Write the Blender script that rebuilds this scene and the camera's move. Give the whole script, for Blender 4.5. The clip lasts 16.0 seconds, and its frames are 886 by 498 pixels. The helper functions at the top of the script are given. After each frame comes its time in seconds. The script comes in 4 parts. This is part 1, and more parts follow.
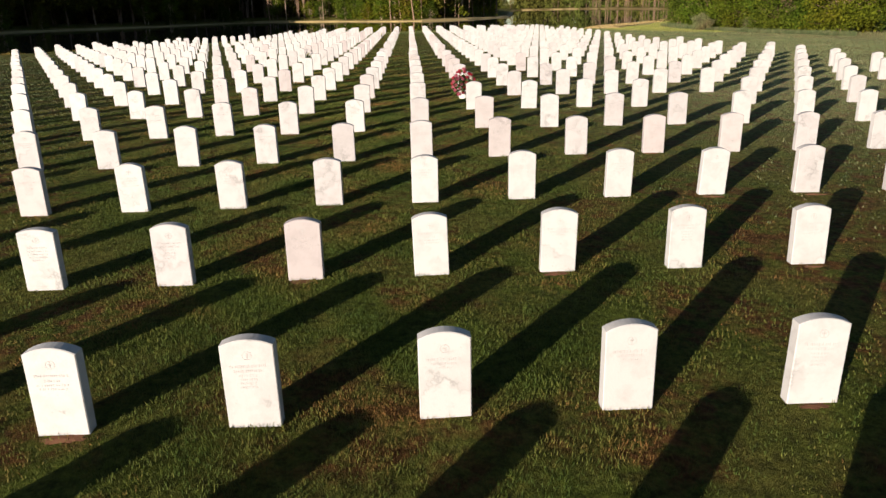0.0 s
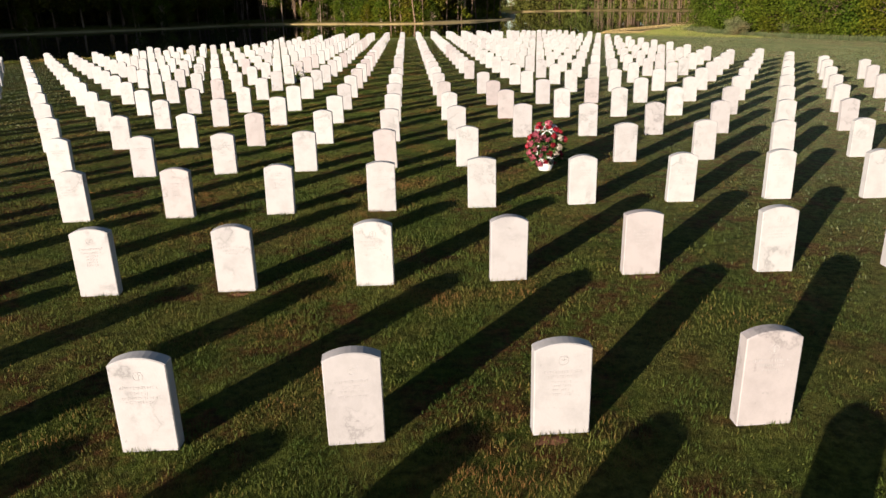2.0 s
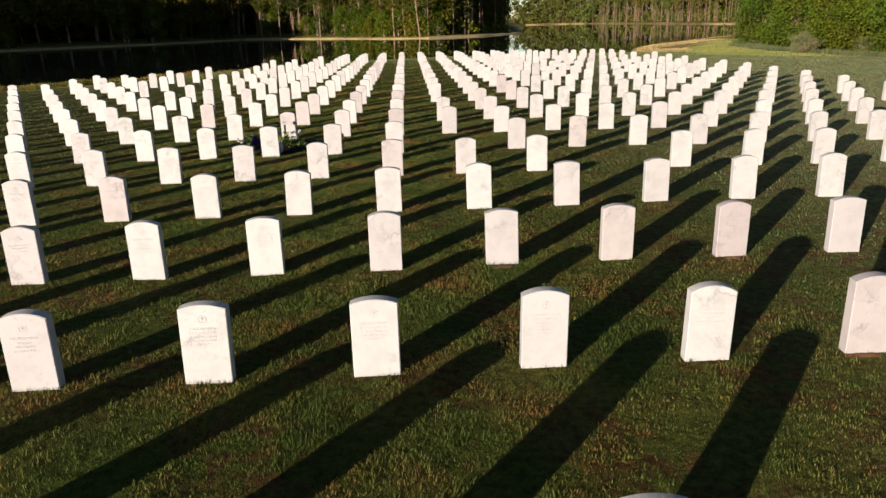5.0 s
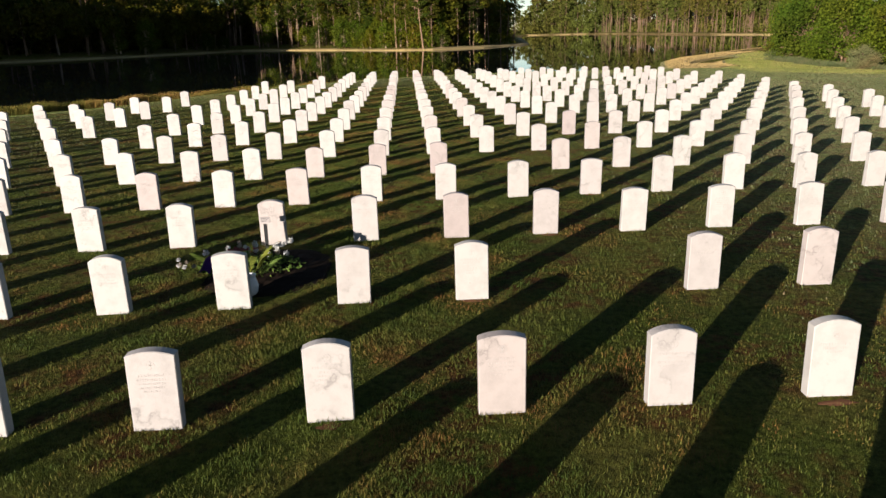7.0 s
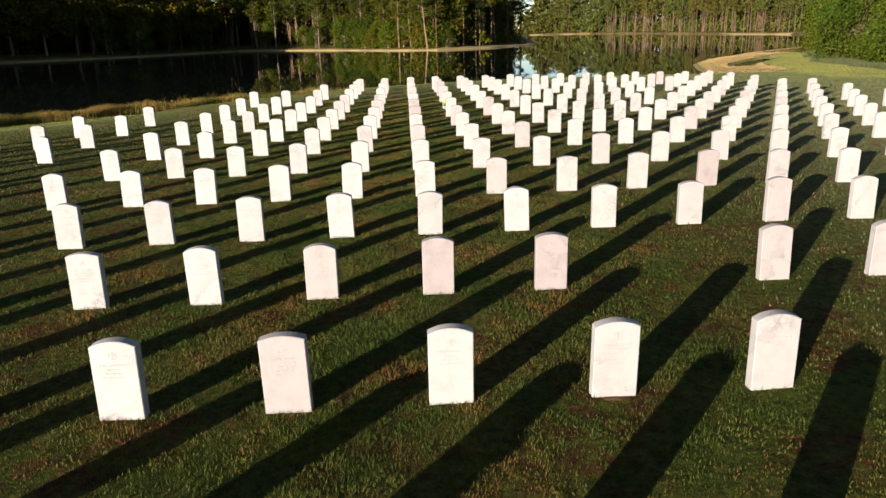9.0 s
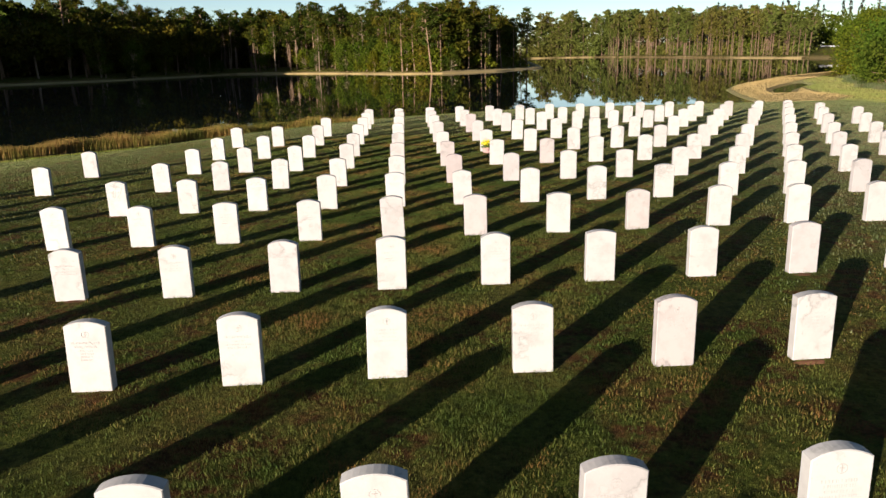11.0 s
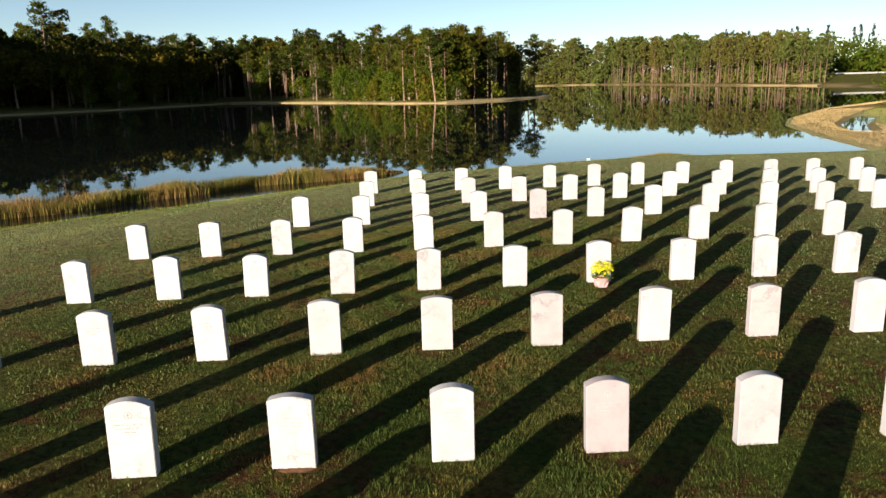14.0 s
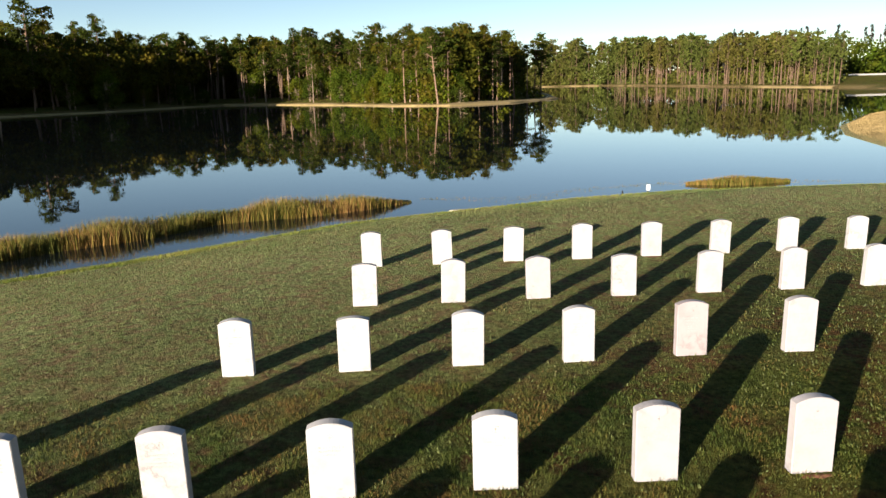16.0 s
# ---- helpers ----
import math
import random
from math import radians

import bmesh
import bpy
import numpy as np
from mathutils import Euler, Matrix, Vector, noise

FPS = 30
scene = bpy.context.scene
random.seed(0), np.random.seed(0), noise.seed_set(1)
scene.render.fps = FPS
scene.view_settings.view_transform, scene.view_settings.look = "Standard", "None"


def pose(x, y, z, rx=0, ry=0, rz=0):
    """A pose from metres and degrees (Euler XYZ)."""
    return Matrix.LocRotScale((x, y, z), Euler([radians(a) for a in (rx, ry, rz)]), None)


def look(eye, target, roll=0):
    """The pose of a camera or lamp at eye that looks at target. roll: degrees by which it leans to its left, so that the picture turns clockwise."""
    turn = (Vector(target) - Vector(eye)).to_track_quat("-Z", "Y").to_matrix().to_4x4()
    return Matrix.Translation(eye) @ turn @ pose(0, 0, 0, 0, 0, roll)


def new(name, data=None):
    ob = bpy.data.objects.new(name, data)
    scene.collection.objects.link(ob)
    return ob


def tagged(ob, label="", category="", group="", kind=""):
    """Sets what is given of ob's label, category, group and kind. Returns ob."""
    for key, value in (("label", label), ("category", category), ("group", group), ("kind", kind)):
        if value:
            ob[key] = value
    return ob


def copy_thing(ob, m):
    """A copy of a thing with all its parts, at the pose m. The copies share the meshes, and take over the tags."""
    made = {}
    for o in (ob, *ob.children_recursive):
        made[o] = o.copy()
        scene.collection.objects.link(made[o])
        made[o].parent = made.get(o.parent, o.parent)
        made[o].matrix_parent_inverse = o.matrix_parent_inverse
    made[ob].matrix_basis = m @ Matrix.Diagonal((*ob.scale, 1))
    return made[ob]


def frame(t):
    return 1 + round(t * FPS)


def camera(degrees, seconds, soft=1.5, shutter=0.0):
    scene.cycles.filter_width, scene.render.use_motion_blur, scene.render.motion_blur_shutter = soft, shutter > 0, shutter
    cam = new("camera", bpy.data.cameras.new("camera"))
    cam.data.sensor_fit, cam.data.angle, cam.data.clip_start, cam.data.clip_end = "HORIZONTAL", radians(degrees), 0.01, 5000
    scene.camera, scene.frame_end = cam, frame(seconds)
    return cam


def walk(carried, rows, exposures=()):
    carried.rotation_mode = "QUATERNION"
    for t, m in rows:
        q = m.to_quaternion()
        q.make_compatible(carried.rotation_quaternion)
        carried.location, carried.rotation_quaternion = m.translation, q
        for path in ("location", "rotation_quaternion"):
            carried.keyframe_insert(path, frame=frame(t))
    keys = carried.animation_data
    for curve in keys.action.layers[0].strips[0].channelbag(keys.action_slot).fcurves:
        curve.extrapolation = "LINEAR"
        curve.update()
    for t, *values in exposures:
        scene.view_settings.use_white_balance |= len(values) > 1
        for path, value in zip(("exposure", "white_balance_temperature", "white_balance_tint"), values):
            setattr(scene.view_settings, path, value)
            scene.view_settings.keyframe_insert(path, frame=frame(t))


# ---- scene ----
cam = camera(62.5, 16.0, soft=1.5)
PATH = [
    (0, (-0.133, -4.183, 2.152), (-0.0631, -2.2861, 1.5218), -1.42),
    (0.5, (-0.296, -2.261, 2.210), (-0.2254, -0.3637, 1.5800), -1.43),
    (1, (-0.454, -0.325, 2.254), (-0.3816, 1.5718, 1.6238), -1.43),
    (1.5, (-0.633, 1.589, 2.286), (-0.5591, 3.4850, 1.6554), -1.43),
    (2, (-0.836, 3.472, 2.311), (-0.7607, 5.3699, 1.6839), -1.42),
    (2.5, (-1.066, 5.319, 2.331), (-0.9886, 7.2203, 1.7139), -1.41),
    (3, (-1.302, 7.155, 2.347), (-1.2237, 9.0581, 1.7362), -1.40),
    (3.5, (-1.524, 9.004, 2.359), (-1.4456, 10.9067, 1.7481), -1.46),
    (4, (-1.719, 10.824, 2.380), (-1.6412, 12.7278, 1.7736), -1.49),
    (4.5, (-1.913, 12.661, 2.417), (-1.8335, 14.5680, 1.8200), -1.56),
    (4.7, (-2.001, 13.396, 2.432), (-1.9224, 15.3035, 1.8349), -1.56),
    (7, (-3.043, 21.886, 2.663), (-2.9594, 23.8004, 2.0915), -1.56),
    (7.5, (-3.247, 23.698, 2.649), (-3.1626, 25.6130, 2.0764), -1.55),
    (8, (-3.459, 25.485, 2.637), (-3.3753, 27.3996, 2.0641), -1.54),
    (8.5, (-3.692, 27.223, 2.639), (-3.6073, 29.1372, 2.0668), -1.56),
    (9, (-3.931, 28.931, 2.647), (-3.8455, 30.8455, 2.0746), -1.58),
    (11.3, (-4.732, 36.385, 2.587), (-4.6418, 38.3186, 2.0819), -1.45),
    (11.5, (-4.772, 37.038, 2.596), (-4.6822, 38.9724, 2.0976), -1.46),
    (12, (-4.874, 38.661, 2.628), (-4.7822, 40.6020, 2.1524), -1.51),
    (12.5, (-4.958, 40.309, 2.679), (-4.8640, 42.2551, 2.2271), -1.50),
    (13, (-5.025, 42.023, 2.728), (-4.9309, 43.9697, 2.2809), -1.51),
    (13.5, (-5.099, 43.769, 2.776), (-5.0043, 45.7158, 2.3282), -1.51),
    (14, (-5.169, 45.586, 2.829), (-5.0741, 47.5328, 2.3820), -1.53),
    (14.5, (-5.238, 47.430, 2.876), (-5.1415, 49.3773, 2.4296), -1.53),
    (15, (-5.327, 49.316, 2.919), (-5.2303, 51.2629, 2.4734), -1.51),
    (15.5, (-5.420, 51.207, 2.957), (-5.3241, 53.1546, 2.5134), -1.49),
    (16, (-5.497, 53.070, 2.990), (-5.3988, 55.0169, 2.5444), -1.47),
]
walk(cam, [(t, look(eye, target, roll)) for t, eye, target, roll in PATH],
     exposures=[(0, 1.44), (4.7, 1.36), (7, 1.42), (9.2, 1.48), (12.5, 1.58), (16, 1.78)])

# ---- light ----
SUN_AZIMUTH, SUN_HEIGHT = 217.8, 9.2
world = bpy.data.worlds.new("world")
scene.world = world
world.use_nodes = True
nt = world.node_tree
sky = nt.nodes.new("ShaderNodeTexSky")
sky.sky_type = "NISHITA"
sky.sun_disc = False
sky.sun_elevation = radians(SUN_HEIGHT)
sky.sun_rotation = radians(SUN_AZIMUTH)
sky.altitude = 3600
sky.air_density, sky.dust_density, sky.ozone_density = 1.0, 1.5, 0.9
nt.links.new(sky.outputs[0], nt.nodes["Background"].inputs[0])
nt.nodes["Background"].inputs[1].default_value = 0.05
sun = new("sun", bpy.data.lights.new("sun", "SUN"))
sun.data.energy = 5.0
sun.data.angle = radians(0.5)
sun.data.color = (1.0, 0.90, 0.80)
sa, se = radians(SUN_AZIMUTH), radians(SUN_HEIGHT)
sun.matrix_world = look((100 * math.sin(sa) * math.cos(se), 100 * math.cos(sa) * math.cos(se), 100 * math.sin(se)), (0, 0, 0))

# ---- materials ----


def shader(name, rough=0.8, spec=0.3):
    m = bpy.data.materials.new(name)
    m.use_nodes = True
    b = m.node_tree.nodes["Principled BSDF"]
    b.inputs["Roughness"].default_value = rough
    b.inputs["Specular IOR Level"].default_value = spec
    return m, m.node_tree, b


def ramp(tree, src, stops):
    n = tree.nodes.new("ShaderNodeValToRGB")
    e = n.color_ramp.elements
    while len(e) < len(stops):
        e.new(0.5)
    for k, (p, c) in enumerate(stops):
        e[k].position, e[k].color = p, (*c, 1) if len(c) == 3 else c
    tree.links.new(src, n.inputs[0])
    return n.outputs[0]


def grey(v):
    return (v, v, v)


def noise_tex(tree, vec, scale, detail=4.0, rough=0.55):
    n = tree.nodes.new("ShaderNodeTexNoise")
    n.inputs["Scale"].default_value, n.inputs["Detail"].default_value, n.inputs["Roughness"].default_value = scale, detail, rough
    tree.links.new(vec, n.inputs["Vector"])
    return n.outputs[0]


def mix(tree, fac, a, b, blend="MIX"):
    n = tree.nodes.new("ShaderNodeMix")
    n.data_type, n.blend_type = "RGBA", blend
    for sock, v in ((0, fac), (6, a), (7, b)):
        if isinstance(v, (int, float)):
            n.inputs[sock].default_value = v
        elif isinstance(v, tuple):
            n.inputs[sock].default_value = (*v, 1)
        else:
            tree.links.new(v, n.inputs[sock])
    return n.outputs[2]


def math_node(tree, op, a, b=0.0):
    n = tree.nodes.new("ShaderNodeMath")
    n.operation = op
    for sock, v in ((0, a), (1, b)):
        if isinstance(v, (int, float)):
            n.inputs[sock].default_value = v
        else:
            tree.links.new(v, n.inputs[sock])
    return n.outputs[0]


def bump(tree, b, height, strength, dist):
    n = tree.nodes.new("ShaderNodeBump")
    n.inputs["Strength"].default_value, n.inputs["Distance"].default_value = strength, dist
    tree.links.new(height, n.inputs["Height"])
    tree.links.new(n.outputs[0], b.inputs["Normal"])


def plain(name, c, rough=0.7, vary=0.25, scale=8.0, spec=0.3):
    """A matt material of one colour with mottling and a difference from piece to piece."""
    m, tree, b = shader(name, rough, spec)
    co = tree.nodes.new("ShaderNodeTexCoord").outputs["Object"]
    geo = tree.nodes.new("ShaderNodeNewGeometry")
    info = tree.nodes.new("ShaderNodeObjectInfo")
    f = noise_tex(tree, co, scale)
    lo, hi = tuple(v * (1 - vary) for v in c), tuple(min(1, v * (1 + vary)) for v in c)
    col = mix(tree, f, lo, hi)
    r = math_node(tree, "FRACT", math_node(tree, "ADD", geo.outputs["Random Per Island"], info.outputs["Random"]))
    tint = ramp(tree, r, [(0, grey(1 - vary)), (1, grey(1 + vary * 0.6))])
    tree.links.new(mix(tree, 1.0, col, tint, "MULTIPLY"), b.inputs["Base Color"])
    return m


def marble_material():
    m, tree, b = shader("white_marble", 0.6, 0.25)
    co = tree.nodes.new("ShaderNodeTexCoord").outputs["Object"]
    info = tree.nodes.new("ShaderNodeObjectInfo").outputs["Random"]
    isl = tree.nodes.new("ShaderNodeNewGeometry").outputs["Random Per Island"]
    r = math_node(tree, "FRACT", math_node(tree, "ADD", info, isl))
    shift = tree.nodes.new("ShaderNodeCombineXYZ")
    for k in range(3):
        tree.links.new(math_node(tree, "MULTIPLY", r, 37.0 + 11 * k), shift.inputs[k])
    vec = tree.nodes.new("ShaderNodeVectorMath")
    tree.links.new(co, vec.inputs[0])
    tree.links.new(shift.outputs[0], vec.inputs[1])
    v = vec.outputs[0]
    tone = ramp(tree, r, [(0.0, (0.289, 0.261, 0.248)), (0.15, (0.316, 0.293, 0.275)), (0.5, (0.336, 0.318, 0.297)), (0.85, (0.321, 0.300, 0.280)), (1.0, (0.299, 0.271, 0.258))])
    tone = mix(tree, 1.0, tone, tree.nodes["Object Info"].outputs["Color"], "MULTIPLY")
    warp = noise_tex(tree, v, 3.0, 6.0, 0.6)
    vein = math_node(tree, "ABSOLUTE", math_node(tree, "SUBTRACT", warp, 0.5))
    vein = ramp(tree, vein, [(0.0, grey(0.64)), (0.016, grey(0.88)), (0.05, grey(1.0))])
    where = ramp(tree, noise_tex(tree, v, 2.1, 2.0), [(0.5, grey(0.0)), (0.64, grey(1.0))])
    col = mix(tree, where, tone, mix(tree, 1.0, tone, vein, "MULTIPLY"))
    cloud = ramp(tree, noise_tex(tree, v, 6.0, 5.0, 0.65), [(0.3, grey(0.85)), (0.55, grey(1.0))])
    col = mix(tree, 1.0, col, cloud, "MULTIPLY")
    spot = ramp(tree, noise_tex(tree, v, 16.0, 3.0, 0.6), [(0.67, grey(0.0)), (0.77, grey(0.6))])
    col = mix(tree, spot, col, (0.16, 0.15, 0.14))
    tree.links.new(col, b.inputs["Base Color"])
    bump(tree, b, noise_tex(tree, v, 60.0, 3.0), 0.25, 0.004)
    return m


def lawn_material():
    m, tree, b = shader("lawn", 0.95, 0.05)
    co = tree.nodes.new("ShaderNodeTexCoord").outputs["Object"]
    att = tree.nodes.new("ShaderNodeAttribute")
    att.attribute_name = "dry"
    fine = noise_tex(tree, co, 38.0, 6.0, 0.7)
    mid = noise_tex(tree, co, 5.0, 5.0, 0.6)
    big = noise_tex(tree, co, 0.7, 5.0, 0.6)
    green = mix(tree, fine, (0.018, 0.032, 0.004), (0.130, 0.150, 0.022))
    olive = mix(tree, fine, (0.034, 0.036, 0.006), (0.185, 0.170, 0.034))
    brown = mix(tree, fine, (0.028, 0.014, 0.004), (0.185, 0.088, 0.028))
    col = mix(tree, ramp(tree, big, [(0.44, grey(0)), (0.58, grey(1))]), green, olive)
    patch = math_node(tree, "MULTIPLY", ramp(tree, mid, [(0.42, grey(0)), (0.58, grey(1))]), ramp(tree, noise_tex(tree, co, 0.9, 3.0), [(0.46, grey(0)), (0.56, grey(1))]))
    col = mix(tree, patch, col, brown)
    pale = tree.nodes.new("ShaderNodeAttribute")
    pale.attribute_name = "pale"
    # lighter turf mix: pale grass, with grazing-view brightness put into the colour
    worn = mix(tree, ramp(tree, mid, [(0.44, grey(0)), (0.58, grey(1))]), mix(tree, fine, (0.280, 0.319, 0.101), (0.539, 0.560, 0.238)), mix(tree, fine, (0.280, 0.200, 0.088), (0.518, 0.379, 0.200)))
    col = mix(tree, pale.outputs["Fac"], col, worn)
    tan = mix(tree, fine, (0.201, 0.132, 0.047), (0.359, 0.258, 0.122))
    col = mix(tree, att.outputs["Fac"], col, tan)
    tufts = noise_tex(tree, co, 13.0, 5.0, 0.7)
    # the bump's tuft noise also darkens hollows and lightens crowns in the colour
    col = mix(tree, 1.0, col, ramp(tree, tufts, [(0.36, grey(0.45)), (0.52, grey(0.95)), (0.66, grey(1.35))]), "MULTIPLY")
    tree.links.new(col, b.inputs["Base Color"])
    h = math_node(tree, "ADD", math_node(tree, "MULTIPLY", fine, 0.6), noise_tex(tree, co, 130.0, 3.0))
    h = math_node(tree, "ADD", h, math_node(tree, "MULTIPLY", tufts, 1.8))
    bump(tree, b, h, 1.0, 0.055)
    return m


def blade_material(name, a, b_, c, scale=0.5, trans=0.25, single=0.45, spread_=1.4, middle=0.33):
    """Grass, reeds and leaves: colours from blade to blade and from place to place."""
    m, tree, b = shader(name, 0.75, 0.15)
    co = tree.nodes.new("ShaderNodeTexCoord").outputs["Object"]
    isl = tree.nodes.new("ShaderNodeNewGeometry").outputs["Random Per Island"]
    place = noise_tex(tree, co, scale, 4.0, 0.6)
    s = math_node(tree, "ADD", math_node(tree, "MULTIPLY", isl, single), math_node(tree, "MULTIPLY", math_node(tree, "SUBTRACT", place, middle), spread_))
    col = ramp(tree, s, [(0.12, a), (0.40, b_), (0.66, c)])
    tree.links.new(col, b.inputs["Base Color"])
    out = tree.nodes["Material Output"]
    t = tree.nodes.new("ShaderNodeBsdfTranslucent")
    tree.links.new(col, t.inputs[0])
    mx = tree.nodes.new("ShaderNodeMixShader")
    mx.inputs[0].default_value = trans
    tree.links.new(b.outputs[0], mx.inputs[1])
    tree.links.new(t.outputs[0], mx.inputs[2])
    tree.links.new(mx.outputs[0], out.inputs[0])
    return m


def leaf_material(name, dark, light, trans=0.2, scale=0.7):
    """Foliage: the tree's own tint from its object, the clump's from its island."""
    m, tree, b = shader(name, 0.8, 0.06)
    isl = tree.nodes.new("ShaderNodeNewGeometry").outputs["Random Per Island"]
    info = tree.nodes.new("ShaderNodeObjectInfo").outputs["Random"]
    co = tree.nodes.new("ShaderNodeTexCoord").outputs["Object"]
    s = math_node(tree, "ADD", math_node(tree, "MULTIPLY", isl, 0.5), math_node(tree, "MULTIPLY", noise_tex(tree, co, scale, 3.0), 0.5))
    col = mix(tree, s, dark, light)
    col = mix(tree, ramp(tree, noise_tex(tree, co, scale * 0.3, 2.0), [(0.42, grey(0)), (0.6, grey(0.75))]), col, mix(tree, 1.0, col, (1.25, 0.86, 0.9), "MULTIPLY"))
    tint = ramp(tree, info, [(0.0, (0.42, 0.5, 0.5)), (0.35, (0.8, 0.95, 0.8)), (0.75, (1.12, 1.08, 0.75)), (1.0, (1.25, 0.98, 0.62))])
    col = mix(tree, 1.0, col, tint, "MULTIPLY")
    tree.links.new(col, b.inputs["Base Color"])
    t = tree.nodes.new("ShaderNodeBsdfTranslucent")
    tree.links.new(col, t.inputs[0])
    mx = tree.nodes.new("ShaderNodeMixShader")
    mx.inputs[0].default_value = trans
    tree.links.new(b.outputs[0], mx.inputs[1])
    tree.links.new(t.outputs[0], mx.inputs[2])
    tree.links.new(mx.outputs[0], tree.nodes["Material Output"].inputs[0])
    return m


def bark_material(name, c):
    m, tree, b = shader(name, 0.9, 0.1)
    co = tree.nodes.new("ShaderNodeTexCoord").outputs["Object"]
    f = noise_tex(tree, co, 3.0, 6.0, 0.7)
    info = tree.nodes.new("ShaderNodeObjectInfo").outputs["Random"]
    col = mix(tree, f, tuple(v * 0.45 for v in c), tuple(v * 1.35 for v in c))
    col = mix(tree, 1.0, col, ramp(tree, info, [(0, grey(0.6)), (1, grey(1.3))]), "MULTIPLY")
    tree.links.new(col, b.inputs["Base Color"])
    bump(tree, b, f, 0.6, 0.05)
    return m


def water_material():
    m, tree, b = shader("lake_water", 0.008, 0.5)
    b.inputs["Base Color"].default_value = (0.006, 0.008, 0.008, 1)
    b.inputs["IOR"].default_value = 1.333
    co = tree.nodes.new("ShaderNodeTexCoord").outputs["Object"]
    h = math_node(tree, "ADD", noise_tex(tree, co, 1.1, 3.0), math_node(tree, "MULTIPLY", noise_tex(tree, co, 0.12, 2.0), 2.0))
    bump(tree, b, h, 0.02, 0.05)
    return m


MARBLE = marble_material()
CARVED = plain("carved_marble", (0.294, 0.269, 0.252), 0.8, 0.10, 20)
LAWN = lawn_material()
BLADES = blade_material("grass_blades", (0.040, 0.062, 0.008), (0.086, 0.092, 0.016), (0.150, 0.072, 0.020), 1.0, 0.22, 0.30, 2.1, 0.415)
REED = blade_material("reed_leaves", (0.051, 0.061, 0.008), (0.143, 0.124, 0.020), (0.233, 0.127, 0.038), 0.55)
BANKSIDE = blade_material("bank_grass_leaves", (0.052, 0.081, 0.010), (0.150, 0.173, 0.029), (0.242, 0.207, 0.063), 0.3)
LIP = blade_material("lip_grass_leaves", (0.070, 0.105, 0.008), (0.170, 0.190, 0.020), (0.21, 0.19, 0.05), 0.5)
PALE_BLADES = blade_material("pale_grass_blades", (0.054, 0.070, 0.025), (0.095, 0.105, 0.043), (0.128, 0.095, 0.049), 0.7, 0.22, 0.25, 1.7, 0.40)
SHORE_TURF = blade_material("shore_turf_blades", (0.072, 0.101, 0.026), (0.118, 0.130, 0.043), (0.173, 0.115, 0.055), 0.6, 0.25, 0.10)
SEDGE = blade_material("dry_sedge", (0.230, 0.155, 0.052), (0.346, 0.248, 0.098), (0.380, 0.265, 0.115), 0.4)
WATER = water_material()
PINE = leaf_material("pine_needles", (0.005, 0.008, 0.001), (0.072, 0.089, 0.011))
BROAD = leaf_material("broad_leaves", (0.010, 0.019, 0.001), (0.095, 0.118, 0.010))
BUSH = leaf_material("bush_leaves", (0.006, 0.018, 0.002), (0.092, 0.124, 0.013), 0.2, 0.45)
SILVER = leaf_material("silver_leaves", (0.10, 0.095, 0.04), (0.29, 0.26, 0.125))
BARK = bark_material("pine_bark", (0.150, 0.095, 0.061))
PALE_BARK = bark_material("pale_bark", (0.265, 0.190, 0.133))
WOODS = leaf_material("far_needles", (0.014, 0.016, 0.004), (0.151, 0.148, 0.033), 0.2, 0.11)
FEATHER = leaf_material("feathery_needles", (0.021, 0.024, 0.019), (0.053, 0.055, 0.045))

# ---- shape of the land ----
WATER_Z = -1.16
ROW, COL = 2.4175, 1.2225
ROW_Z = [-0.40, -0.31, -0.21, -0.13, -0.06, -0.02, -0.01, -0.01, 0.0, -0.01, 0.0, 0.0, -0.02, -0.03, -0.04, -0.05, -0.05, -0.04,
         -0.03, -0.02, -0.04, -0.06, -0.06, -0.06, -0.02, 0.0, -0.025, -0.07]
LAKE = [(-900, -60), (-300, -20), (-120, 22), (-60, 42), (-31, 55), (-22, 63.4), (-18.9, 66.2), (-14.6, 69.4), (-12.6, 70.6), (-10.3, 72.4), (-7.5, 74.6), (-4, 76.1), (0, 77.7),
        (4.3, 78.7), (12, 78.6), (18.6, 79.5), (19.5, 84), (21.5, 92), (24.5, 101), (29, 109), (40, 123), (53, 135), (80, 165), (100, 200),
        (113, 240), (111, 272), (107, 310), (108, 400), (98, 460), (70, 475), (60, 430), (45, 330), (34, 250), (28.5, 214), (22, 203),
        (14.5, 192), (3, 184.5), (-7, 191), (-19, 208), (-37, 226), (-48, 233), (-56, 217), (-63, 203), (-72, 193), (-80, 185), (-88, 175), (-96, 150), (-104, 120), (-125, 80), (-160, 60), (-400, 40), (-900, 60)]
POND = [(24.4, 89.4), (23.9, 91), (25.4, 95.5), (27.6, 100), (33, 107.5), (37, 112), (35, 106), (29.4, 98.5), (26, 92.5)]
BAR = [(18.6, 79.5), (19.5, 84), (21.5, 92), (24.5, 101), (29, 109), (40, 123), (53, 135), (56, 134), (42, 118), (35, 110), (31, 101), (28, 94),
       (25.5, 88), (24.5, 84), (23.5, 80.5), (21, 78.5)]


